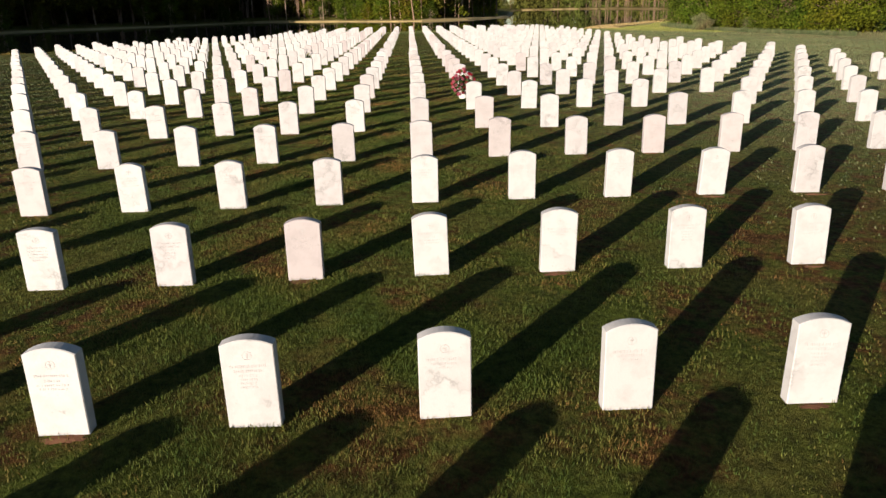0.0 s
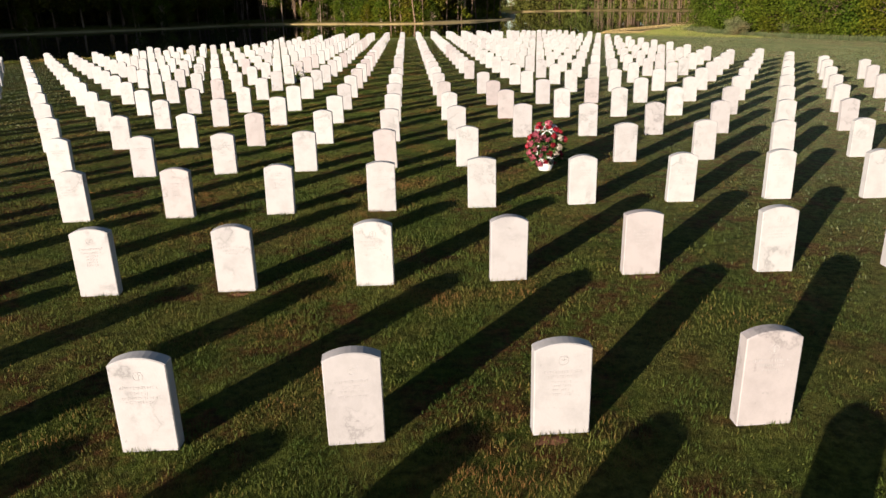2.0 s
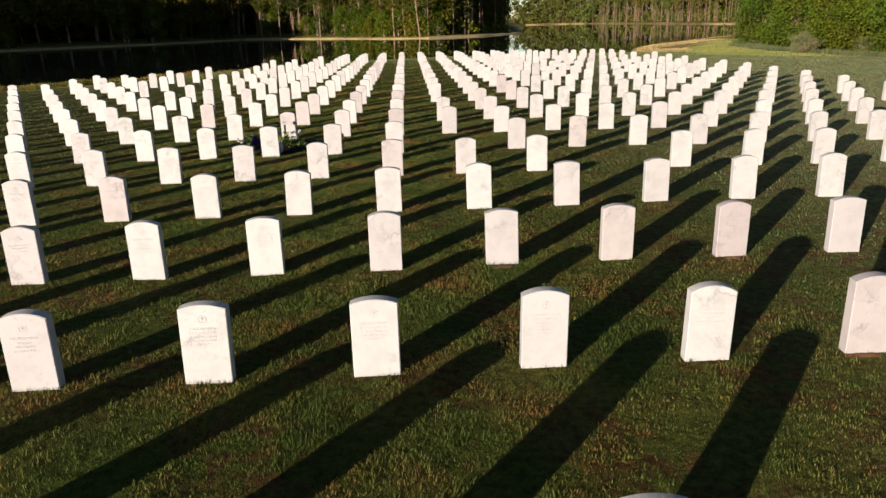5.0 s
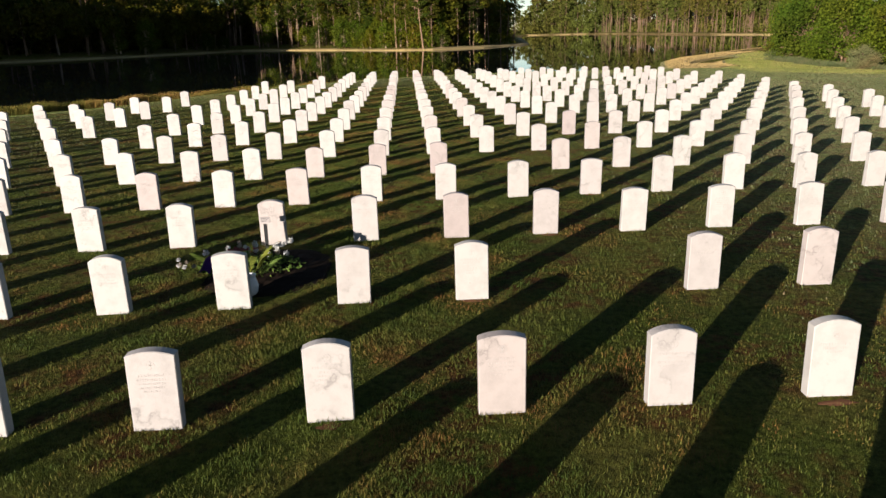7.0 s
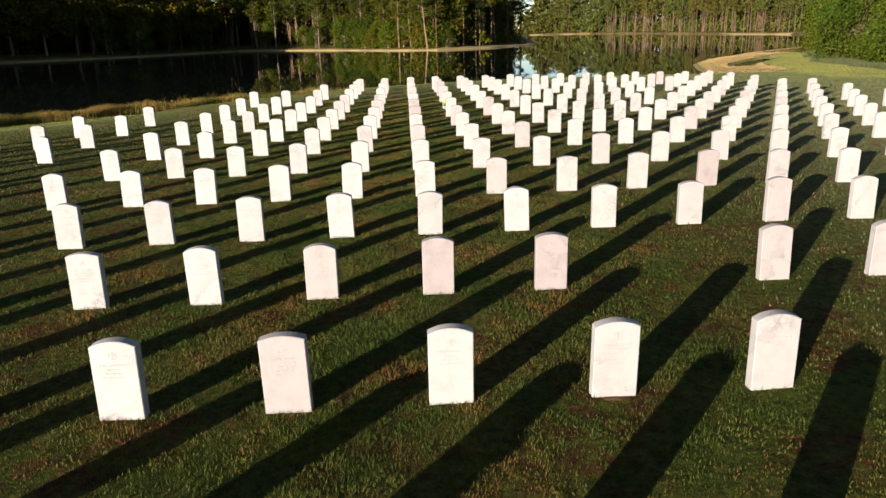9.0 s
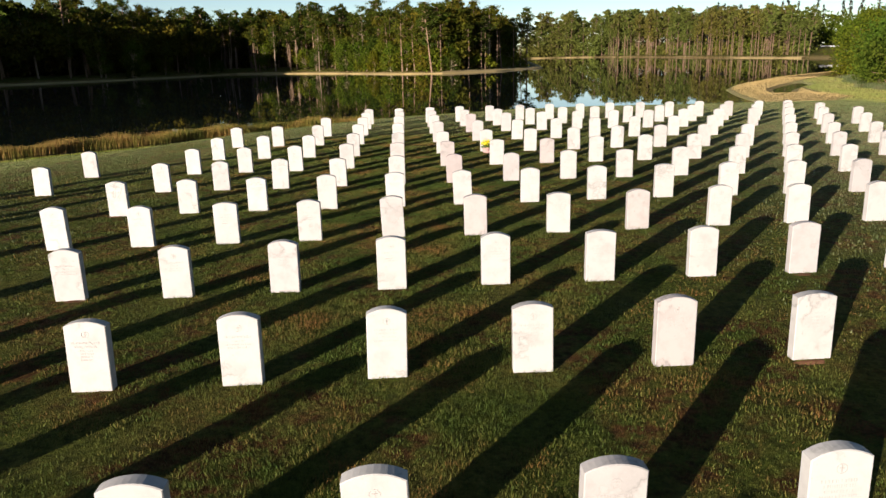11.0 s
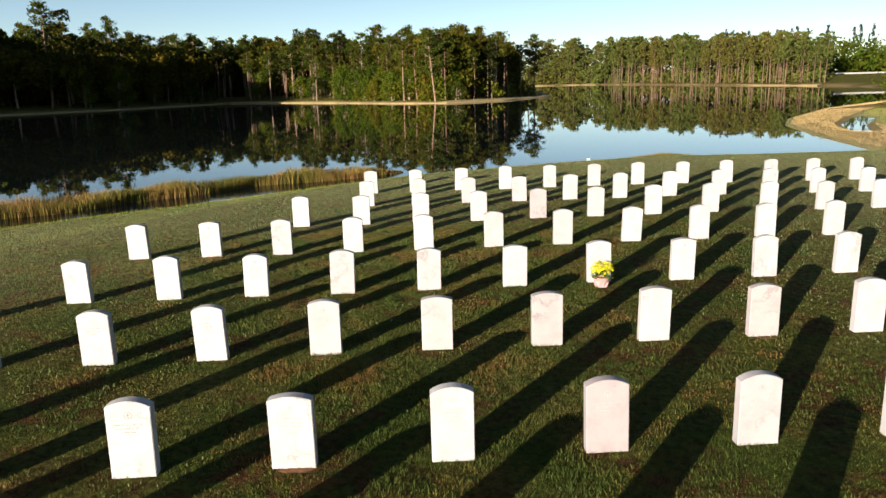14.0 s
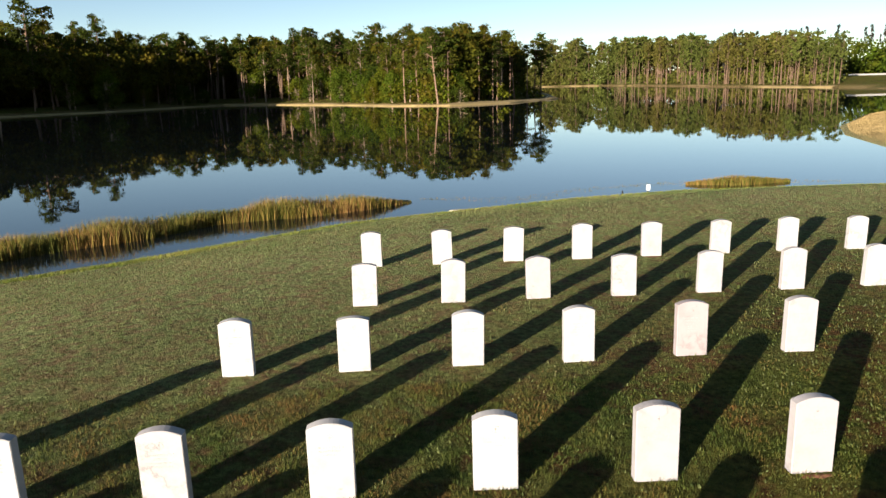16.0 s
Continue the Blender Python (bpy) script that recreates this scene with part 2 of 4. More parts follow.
def signed(px_, py_, ring):
    """Distance from a ring of points: above zero outside, below zero inside."""
    px_, py_ = np.asarray(px_, float), np.asarray(py_, float)
    best, inside = np.full(px_.shape, 1e9), np.zeros(px_.shape, bool)
    for (ax, ay), (bx, by) in zip(ring, ring[1:] + ring[:1]):
        dx, dy = bx - ax, by - ay
        u = np.clip(((px_ - ax) * dx + (py_ - ay) * dy) / (dx * dx + dy * dy), 0, 1)
        best = np.minimum(best, np.hypot(px_ - ax - u * dx, py_ - ay - u * dy))
        if dy:
            inside ^= ((ay > py_) != (by > py_)) & (px_ < ax + (py_ - ay) * dx / dy)
    return np.where(inside, -best, best)


def step(a, b, v):
    u = np.clip((v - a) / (b - a), 0, 1)
    return u * u * (3 - 2 * u)


def ground_z(x, y):
    x, y = np.asarray(x, float), np.asarray(y, float)
    base = np.interp(y, [-60, -12, -5] + [ROW * j for j in range(28)] + [90], [-1.0, -0.8, -0.58] + ROW_Z + [-0.1])
    base = base - 0.012 * np.clip(x - 1.5, 0, 14) - 0.70 * step(13, 34, x) * step(20, 60, y)
    base = np.where(y > 120, WATER_Z + 1.3, base)
    d = np.minimum(signed(x, y, LAKE), signed(x, y, POND))
    rise = WATER_Z + 0.10 + np.where(y < 100, 0.088 + 0.077 * step(-17, -6, x), 0.105) * np.maximum(d, 0)
    k = 0.07
    land = -k * np.log(np.exp(-np.clip(base, -3, 5) / k) + np.exp(-np.clip(rise, -3, 5) / k))
    bed = WATER_Z + 0.10 - np.minimum(1.3, 0.30 * np.maximum(-d, 0))
    return np.where(d > 0, np.maximum(land, WATER_Z - 0.1), bed)


def signed_at(x, y, ring):
    """The same for one place."""
    best, inside = 1e18, False
    for (ax, ay), (bx, by) in zip(ring, ring[1:] + ring[:1]):
        dx, dy = bx - ax, by - ay
        u = min(1.0, max(0.0, ((x - ax) * dx + (y - ay) * dy) / (dx * dx + dy * dy)))
        best = min(best, (x - ax - u * dx) ** 2 + (y - ay - u * dy) ** 2)
        if dy and (ay > y) != (by > y) and x < ax + (y - ay) * dx / dy:
            inside = not inside
    return -math.sqrt(best) if inside else math.sqrt(best)


def gz(x, y):
    """The ground's height at one place."""
    if y > 120:
        d = signed_at(x, y, LAKE)
        return WATER_Z + 0.10 + (min(0.105 * d, 1.2) if d > 0 else max(-1.3, 0.3 * d))
    return float(ground_z(np.array([x]), np.array([y]))[0])


def sheet_z(x, y):
    """Height of the ground sheet itself at many places."""
    ax, ay = np.array(gx), np.array(gy)
    a = np.clip(np.searchsorted(ax, x) - 1, 0, len(ax) - 2)
    c = np.clip(np.searchsorted(ay, y) - 1, 0, len(ay) - 2)
    u, w = (x - ax[a]) / (ax[a + 1] - ax[a]), (y - ay[c]) / (ay[c + 1] - ay[c])
    return (GZ[c, a] * (1 - u) + GZ[c, a + 1] * u) * (1 - w) + (GZ[c + 1, a] * (1 - u) + GZ[c + 1, a + 1] * u) * w


def mesh_from(name, verts, faces, mat):
    me = bpy.data.meshes.new(name)
    me.from_pydata(verts, [], faces)
    me.materials.append(mat)
    me.update()
    return me


def fast_mesh(name, verts, corners, mat):
    """A mesh from arrays: verts (n, 3) and faces (m, 3) or (m, 4)."""
    me = bpy.data.meshes.new(name)
    n, m, k = len(verts), len(corners), corners.shape[1]
    me.vertices.add(n)
    me.vertices.foreach_set("co", np.ascontiguousarray(verts, np.float32).ravel())
    me.loops.add(m * k)
    me.loops.foreach_set("vertex_index", np.ascontiguousarray(corners, np.int32).ravel())
    me.polygons.add(m)
    me.polygons.foreach_set("loop_start", np.arange(0, m * k, k, dtype=np.int32))
    me.materials.append(mat)
    me.update(calc_edges=True)
    return me


def part(name, bm, material, parent, label=""):
    me = bpy.data.meshes.new(name)
    bm.to_mesh(me)
    bm.free()
    me.materials.append(material)
    ob = new(name, me)
    ob.parent = parent
    return tagged(ob, label) if label else ob


def spread(a, b, fine):
    return list(np.arange(a, b, fine))


# the ground: one sheet to the horizon, with the lake's basin in it
gx = [-4000, -1500, -800, -400, -250] + spread(-180, -40, 7) + spread(-40, -26, 1.0) + spread(-26, 44, 0.5) + spread(44, 60, 1.5) + spread(60, 170, 6) + [200, 260, 400, 800, 1500, 4000]
gy = [-4000, -1500, -600, -250, -120, -60, -40] + spread(-30, -10, 2.0) + spread(-10, 54, 0.6) + spread(54, 84, 0.4) + spread(84, 140, 1.0) + spread(140, 300, 4) + spread(300, 520, 10) + [560, 640, 800, 1200, 2000, 4000]
GX, GY = np.meshgrid(np.array(gx), np.array(gy))
GZ = ground_z(GX, GY)
rough = np.array([[noise.noise(Vector((x * 0.8, y * 0.8, 0))) for x in gx] for y in gy]) * 0.018
GZ = GZ + rough
nx, ny = len(gx), len(gy)
idx = np.arange(nx * ny).reshape(ny, nx)
quads = np.stack([idx[:-1, :-1], idx[:-1, 1:], idx[1:, 1:], idx[1:, :-1]], -1).reshape(-1, 4)
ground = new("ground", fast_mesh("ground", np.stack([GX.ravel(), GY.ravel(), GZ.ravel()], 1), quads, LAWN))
ground.data.polygons.foreach_set("use_smooth", np.ones(len(quads), bool))
dry = np.maximum(0.8 * step(0.6, -0.6, signed(GX, GY, BAR)), step(3.0, 0.5, signed(GX, GY, LAKE)) * step(120, 135, GY))
att = ground.data.attributes.new("dry", "FLOAT", "POINT")
att.data.foreach_set("value", dry.ravel().astype(np.float32))
# paler turf by the shore; right-hand lawn painted lighter for grazing-view glare
pale = 0.9 * np.maximum(step(17, 5, signed(GX, GY, LAKE)) * step(120, 110, GY) * step(48, 58, GY), step(-1, 12, GX) * step(2, 16, GY) * step(60, 40, GX) * step(120, 110, GY))
att = ground.data.attributes.new("pale", "FLOAT", "POINT")
att.data.foreach_set("value", pale.ravel().astype(np.float32))
tagged(ground, "mown green lawn with brown worn patches sloping to the lake", "ground", kind="structure")

bm = bmesh.new()
for c in ((-3000, -200), (3000, -200), (3000, 3000), (-3000, 3000)):
    bm.verts.new((*c, WATER_Z))
bm.faces.new(bm.verts)
water = part("water", bm, WATER, None)
tagged(water, "still dark lake mirroring trees and pale sky", "lake", kind="structure")

# ---- headstones ----
WIDE, THICK, SHOULDER, CROWN = 0.338, 0.10, 0.564, 0.611


def stone_outline(width, shoulder, crown, n=10):
    w = width / 2
    sag = crown - shoulder
    r = (w * w + sag * sag) / (2 * sag)
    pts = [(-w, -0.12), (w, -0.12)]
    half = math.asin(w / r)
    for k in range(n + 1):
        a = half - 2 * half * k / n
        pts.append((r * math.sin(a), crown - r + r * math.cos(a)))
    return pts


def stone_mesh(k):
    rnd = random.Random(k)
    pts = stone_outline(WIDE + rnd.uniform(-0.004, 0.004), SHOULDER + rnd.uniform(-0.008, 0.008), CROWN + rnd.uniform(-0.008, 0.008))
    b = bmesh.new()
    front = [b.verts.new((x, 0, z)) for x, z in pts]
    back = [b.verts.new((x, THICK, z)) for x, z in pts]
    b.faces.new(front)
    b.faces.new(back[::-1])
    n = len(pts)
    for q in range(n):
        b.faces.new((front[q], back[q], back[(q + 1) % n], front[(q + 1) % n]))
    bmesh.ops.recalc_face_normals(b, faces=b.faces)
    edges = [e for e in b.edges if (e.verts[0].co - e.verts[1].co).length > 0.2 or (abs(e.verts[0].co.y - e.verts[1].co.y) < 1e-5)]
    bmesh.ops.bevel(b, geom=edges, offset=0.006, segments=1, affect="EDGES", clamp_overlap=True)
    for v in b.verts:
        v.co += Vector((rnd.uniform(-1, 1), rnd.uniform(-1, 1), rnd.uniform(-1, 1))) * 0.0003
    return b


def bar(b, x0, x1, z0, z1, y0=-0.0016, y1=0.004):
    v = [b.verts.new(c) for c in ((x0, y0, z0), (x1, y0, z0), (x1, y0, z1), (x0, y0, z1), (x0, y1, z0), (x1, y1, z0), (x1, y1, z1), (x0, y1, z1))]
    for f in ((0, 1, 2, 3), (1, 5, 6, 2), (5, 4, 7, 6), (4, 0, 3, 7), (3, 2, 6, 7), (4, 5, 1, 0)):
        b.faces.new([v[q] for q in f])


def inscription_mesh(k):
    """Worn lines of lettering that cannot be read, as short bars."""
    rnd = random.Random(50 + k)
    b = bmesh.new()
    z = 0.435
    for line in range(rnd.choice((3, 4, 5, 6))):
        total = rnd.uniform(0.10, 0.22) if line else rnd.uniform(0.18, 0.24)
        x = -total / 2
        h = 0.017 if line < 2 else 0.013
        while x < total / 2 - 0.01:
            w = rnd.choice((0.006, 0.008, 0.010))
            bar(b, x, x + w * 0.55, z - h, z)
            x += w + rnd.choice((0.004, 0.005, 0.005, 0.012))
        z -= h + rnd.uniform(0.013, 0.02)
    return b


def emblem_mesh():
    """A small cross within a ring."""
    b = bmesh.new()
    bar(b, -0.004, 0.004, 0.478, 0.522)
    bar(b, -0.014, 0.014, 0.500, 0.508)
    n, r0, r1 = 20, 0.027, 0.030
    ring = [[b.verts.new((r * math.cos(6.2832 * k / n), y, 0.5 + r * math.sin(6.2832 * k / n))) for k in range(n)] for r, y in ((r0, -0.0014), (r1, -0.0014), (r1, 0.004), (r0, 0.004))]
    for p in range(4):
        for k in range(n):
            b.faces.new((ring[p][k], ring[p][(k + 1) % n], ring[(p + 1) % 4][(k + 1) % n], ring[(p + 1) % 4][k]))
    bmesh.ops.recalc_face_normals(b, faces=b.faces)
    return b


kinds = []
for k in range(6):
    thing = part("headstone", stone_mesh(k), MARBLE, None)
    tagged(thing, "upright white marble headstone with rounded top on lawn", "headstone", "rows of headstones")
    part("inscription", inscription_mesh(k), CARVED, thing, "worn carved lettering")
    part("emblem", emblem_mesh(), CARVED, thing, "small carved ring emblem")
    kinds.append(thing)

MISSING = {(5, 5), (5, 24), (-1, 12), (-1, 15), (1, 11), (-9, 17), (-9, 18), (-9, 19), (-9, 20), (-9, 21), (-9, 22)}
WEATHERED = {(-6, 14), (-5, 10), (-4, 2), (-4, 13), (-4, 14), (-4, 15), (-4, 22), (-3, 5), (-3, 7), (-3, 15), (-3, 19), (-3, 21), (-3, 22), (-2, 11), (-2, 13), (-2, 15), (-2, 17), (-2, 25), (-1, 1), (-1, 6),
             (-1, 19), (-1, 22), (0, 9), (0, 15), (1, 3), (1, 4), (1, 8), (1, 9), (1, 12), (1, 16), (1, 17), (1, 22), (3, 3), (3, 9), (4, 3)}
LEFT = {18: -16, 19: -13, 20: -13, 21: -11, 22: -10, 23: -8, 24: -8, 25: -6, 26: -5, 27: -5}


def first_col(j):
    return LEFT.get(j, -17)


def last_col(j):
    return 12 if j <= 11 else (11 if j <= 14 else (10 if j <= 24 else 9))


def path_x(y):
    return float(np.interp(y, [-4.2, 10.8, 21.9, 28.9, 36.4, 53.1, 66], [-0.13, -1.72, -3.04, -3.93, -4.73, -5.5, -5.9]))


rnd = random.Random(7)
stones, others = [], []
for j in range(-3, 28):
    for i in range(first_col(j), last_col(j) + 1):
        if (i, j) in MISSING:
            continue
        x, y = COL * i + 0.017 * max(0, i - 1) + 0.003 + rnd.uniform(-0.012, 0.012), ROW * j + rnd.uniform(-0.015, 0.015)
        turn = (rnd.gauss(0, 0.7), rnd.gauss(0, 0.7), rnd.gauss(0, 1.2))
        lift = rnd.uniform(-0.012, 0.012)
        off = abs(x - path_x(y - 6))
        (stones if off < 6.1 else others).append((x, y, lift, turn, rnd.randrange(6), (i, j) in WEATHERED))
for k, (x, y, lift, turn, kind, worn) in enumerate(stones):
    m = pose(x, y, gz(x, y) + lift, *turn)
    if k < 6:
        stone = kinds[k]
        stone.matrix_basis = m
    else:
        stone = copy_thing(kinds[kind], m)
    if worn:
        tagged(stone, "weathered pinkish grey marble headstone with rounded top on lawn")
    stone.color = (0.91, 0.850, 0.850, 1) if worn else (1, 1, 1, 1)

tv, tf = [], []
pts = stone_outline(WIDE, SHOULDER, CROWN, 6)
n = len(pts)
for x, y, lift, turn, kind, worn in others:
    m = pose(x, y, gz(x, y) + lift, *turn)
    o = len(tv)
    inner = [(px_ * 0.98, pz * 0.99) for px_, pz in pts]
    for yy, ring_ in ((0, inner), (0.004, pts), (THICK - 0.004, pts), (THICK, inner)):
        tv += [tuple(m @ Vector((a, yy, c))) for a, c in ring_]
    tf.append([o + q for q in range(n)])
    tf.append([o + 3 * n + q for q in range(n)][::-1])
    for p in range(3):
        tf += [[o + p * n + q, o + (p + 1) * n + q, o + (p + 1) * n + (q + 1) % n, o + p * n + (q + 1) % n] for q in range(n)]
far = new("far_headstones", mesh_from("far_headstones", tv, tf, MARBLE))
tagged(far, "distant rows of white marble headstones on the lawn", "headstones", "rows of headstones", "stuff")

# ---- trees ----


def tube(verts, faces, spine, radii, sides=6):
    o = len(verts)
    for k, (p, r) in enumerate(zip(spine, radii)):
        d = (spine[min(k + 1, len(spine) - 1)] - spine[max(k - 1, 0)]).normalized()
        u = d.cross(Vector((0.3, 1, 0.2))).normalized()
        w = d.cross(u)
        for s in range(sides):
            a = 6.28319 * s / sides
            verts.append(tuple(p + (u * math.cos(a) + w * math.sin(a)) * r))
    for k in range(len(spine) - 1):
        for s in range(sides):
            faces.append((o + k * sides + s, o + k * sides + (s + 1) % sides, o + (k + 1) * sides + (s + 1) % sides, o + (k + 1) * sides + s))


def leaves(rng, centres, radii, counts, size, flat=0.7):
    """Small leaf clusters strewn through uneven clumps: triangles of that size."""
    vs = []
    for c, r, k in zip(centres, radii, counts):
        p = np.clip(rng.normal(0, 0.56, (k, 3)), -1.3, 1.3) * r
        p[:, 2] *= flat
        p += np.array(c)
        a = rng.normal(0, 1, (k, 3))
        a /= np.linalg.norm(a, axis=1)[:, None]
        b = np.cross(a, rng.normal(0, 1, (k, 3)))
        b /= np.linalg.norm(b, axis=1)[:, None]
        s = size * rng.uniform(0.6, 1.4, (k, 1))
        vs.append(np.stack([p + a * s, p - a * s * 0.5 + b * s * 0.8, p - a * s * 0.5 - b * s * 0.8], 1))
    v = np.concatenate(vs).reshape(-1, 3)
    return v, np.arange(len(v)).reshape(-1, 3)


def pine(seed, height, crown_from=0.5, clumps=26, leaf=0.185, per=54, thick=0.20):
    rng = np.random.default_rng(seed)
    tv, tf = [], []
    lean = rng.normal(0, 0.025, 2)
    bend = rng.normal(0, 0.25, 2)
    spine = [Vector((lean[0] * height * u + bend[0] * math.sin(3 * u), lean[1] * height * u + bend[1] * math.sin(2.5 * u), height * u * 0.97 - 0.3)) for u in np.linspace(0, 1, 8)]
    tube(tv, tf, spine, [thick * height / 17 * (1.15 - u) + 0.02 for u in np.linspace(0, 1, 8)], 7)
    centres, radii, counts = [], [], []
    for k in range(clumps):
        u = crown_from + (1 - crown_from) * (k + 0.5) / clumps + rng.normal(0, 0.02)
        u = min(max(u, 0.2), 1.0)
        at = spine[min(int(u * 7), 6)].lerp(spine[min(int(u * 7) + 1, 7)], u * 7 - int(min(u * 7, 6)))
        a = rng.uniform(0, 6.28)
        out = (0.35 + 2.1 * math.sin(math.pi * min(1, (u - crown_from) / (1 - crown_from) * 0.75 + 0.22))) * rng.uniform(0.45, 1.15) * height / 17
        end = at + Vector((math.cos(a) * out, math.sin(a) * out, out * rng.uniform(0.0, 0.5)))
        tube(tv, tf, [at, at.lerp(end, 0.5) + Vector((0, 0, 0.1)), end], [0.055, 0.04, 0.015], 4)
        centres.append(tuple(end))
        radii.append(rng.uniform(0.45, 1.0) * height / 17)
        counts.append(int(per * rng.uniform(0.6, 1.3)))
        if rng.random() < 0.6:
            centres.append(tuple(at.lerp(end, rng.uniform(0.35, 0.7)) + Vector(rng.normal(0, 0.35, 3))))
            radii.append(rng.uniform(0.35, 0.7) * height / 17)
            counts.append(int(per * rng.uniform(0.4, 0.8)))
    for k in range(5):
        u = rng.uniform(0.1, crown_from)
        at = spine[int(u * 7)]
        a = rng.uniform(0, 6.28)
        tube(tv, tf, [at, at + Vector((math.cos(a) * 0.9, math.sin(a) * 0.9, 0.35))], [0.04, 0.01], 4)
    return (tv, tf), leaves(rng, centres, radii, counts, leaf, 0.6)


def broadleaf(seed, height, width, clumps=34, leaf=0.3, per=70, low=0.12):
    rng = np.random.default_rng(seed)
    tv, tf = [], []
    centres, radii, counts = [], [], []
    stems = 3
    for s in range(stems):
        a = 6.28 * s / stems + rng.uniform(0, 1)
        top = Vector((math.cos(a) * width * 0.18, math.sin(a) * width * 0.18, height * 0.75))
        tube(tv, tf, [Vector((0.12 * math.cos(a), 0.12 * math.sin(a), -0.3)), top * 0.5 + Vector((0.1, 0, 0)), top], [0.13, 0.09, 0.03], 6)
    for k in range(clumps):
        u = rng.uniform(low, 0.95)
        a = rng.uniform(0, 6.28)
        r = width * 0.5 * math.sqrt(max(0.05, 1 - (2 * (u - 0.42)) ** 2)) * rng.uniform(0.45, 1.0)
        c = Vector((math.cos(a) * r, math.sin(a) * r, u * height))
        tube(tv, tf, [Vector((0, 0, u * height * 0.5)), c * 0.6 + Vector((0, 0, u * height * 0.25)), c], [0.05, 0.03, 0.01], 4)
        centres.append(tuple(c))
        radii.append(rng.uniform(0.10, 0.2) * (width + height) / 2)
        counts.append(int(per * rng.uniform(0.6, 1.3)))
    return (tv, tf), leaves(rng, centres, radii, counts, leaf, 0.8)


def tree_thing(name, built, bark, leaf, label, category, group):
    (tv, tf), (lv, lf) = built
    root = new(name)
    trunk = new("trunk", mesh_from("trunk", tv, tf, bark))
    crown = new("crown", fast_mesh("crown", lv, lf, leaf))
    trunk.parent = crown.parent = root
    tagged(trunk, "bare upright trunk and limbs")
    return tagged(root, label, category, group)


PINE_LABEL = "tall slender pine with bare trunk and open crown"
pines = [tree_thing("pine_tree", pine(s, 16.0, crown_from=c, clumps=n), PALE_BARK if s == 1 else BARK, PINE, PINE_LABEL, "tree", "lakeside pines")
         for s, c, n in ((1, 0.52, 26), (2, 0.62, 20), (3, 0.42, 32), (4, 0.56, 24), (5, 0.48, 22), (6, 0.66, 18))]
oaks = [tree_thing("broadleaf_tree", broadleaf(20 + s, h, w, 44, 0.22, 90), PALE_BARK, BROAD, "leafy green tree at the wooded lake shore", "tree", "lakeside broadleaf trees")
        for s, h, w in ((1, 9.0, 6.0), (2, 7.0, 6.5), (3, 11.0, 6.0))]
used = set()


def plant(kind, x, y, size, rng):
    m = pose(x, y, gz(x, y), 0, 0, float(rng.uniform(0, 360)))
    if id(kind) in used:
        ob = copy_thing(kind, m)
    else:
        used.add(id(kind))
        ob = kind
        ob.matrix_basis = m
    s = size
    ob.scale = (s * float(rng.uniform(0.9, 1.15)), s * float(rng.uniform(0.9, 1.15)), s)
    return ob


def along(line, rng, back0, back1):
    """A place behind a shore line, given from right to left as seen from the water."""
    seg = [math.dist(a, b) for a, b in zip(line, line[1:])]
    u = rng.uniform(0, sum(seg))
    for (a, b), s in zip(zip(line, line[1:]), seg):
        if u <= s:
            break
        u -= s
    t = u / s
    d = ((b[0] - a[0]) / s, (b[1] - a[1]) / s)
    back = rng.uniform(back0, back1)
    return a[0] + (b[0] - a[0]) * t + d[1] * back, a[1] + (b[1] - a[1]) * t - d[0] * back


def dry_land(x, y):
    return signed_at(x, y, LAKE) > 1.2


POINT = [(28.5, 214), (22, 203), (14.5, 192), (3, 184.5), (-7, 191), (-19, 208), (-37, 226), (-48, 233)]
WEST = [(-48, 233), (-56, 217), (-63, 203), (-72, 193), (-80, 185), (-88, 175), (-96, 150), (-104, 120)]
EAST = [(45, 330), (34, 250), (28.5, 214), (22, 203), (14.5, 192)]
CORNER = [(8.5, 190.2), (3, 186.2)]
TREE_EAST = [(36, 310), (30, 270), (22, 235), (14, 207), (8, 191)]
NORTH_WEST = [(-12, 250), (-60, 262), (-95, 232), (-112, 205)]
INLET = [(-26, 236), (-40, 243), (-58, 246), (-74, 226), (-88, 205)]
rng = np.random.default_rng(11)
for line, number, b0, b1, size in ((POINT, 84, 3, 14, 0.74), (POINT, 64, 14, 32, 0.96), (INLET, 40, 0, 20, 0.9), ([(-38, 240), (-48, 244), (-58, 240)], 22, 0, 10, 0.9), (WEST, 40, 3, 12, 0.72), (WEST, 70, 14, 34, 1.0),
                                   (CORNER, 7, 1.0, 8, 0.66), (TREE_EAST, 46, 0, 16, 0.74)):
    done = 0
    while done < number:
        x, y = along(line, rng, b0, b1)
        if dry_land(x, y):
            plant(pines[int(rng.integers(6))], x, y, size * float(rng.uniform(0.8, 1.2)) * (0.82 if x > -10 and size > 0.9 else 1.0), rng)
            done += 1
for line, number, b0, b1 in ((POINT[2:6], 13, 2.2, 9), (POINT[4:], 12, 3, 10), (INLET, 10, 0, 10), (WEST, 10, 2, 8), (TREE_EAST, 12, 0, 5)):
    done = 0
    while done < number:
        x, y = along(line, rng, b0, b1)
        if dry_land(x, y):
            plant(oaks[int(rng.integers(3))], x, y, float(rng.uniform(0.4, 0.85)), rng)
            done += 1
plant(pines[3], -77.5, 204, 1.3, rng)
plant(pines[1], -75, 208, 1.26, rng)

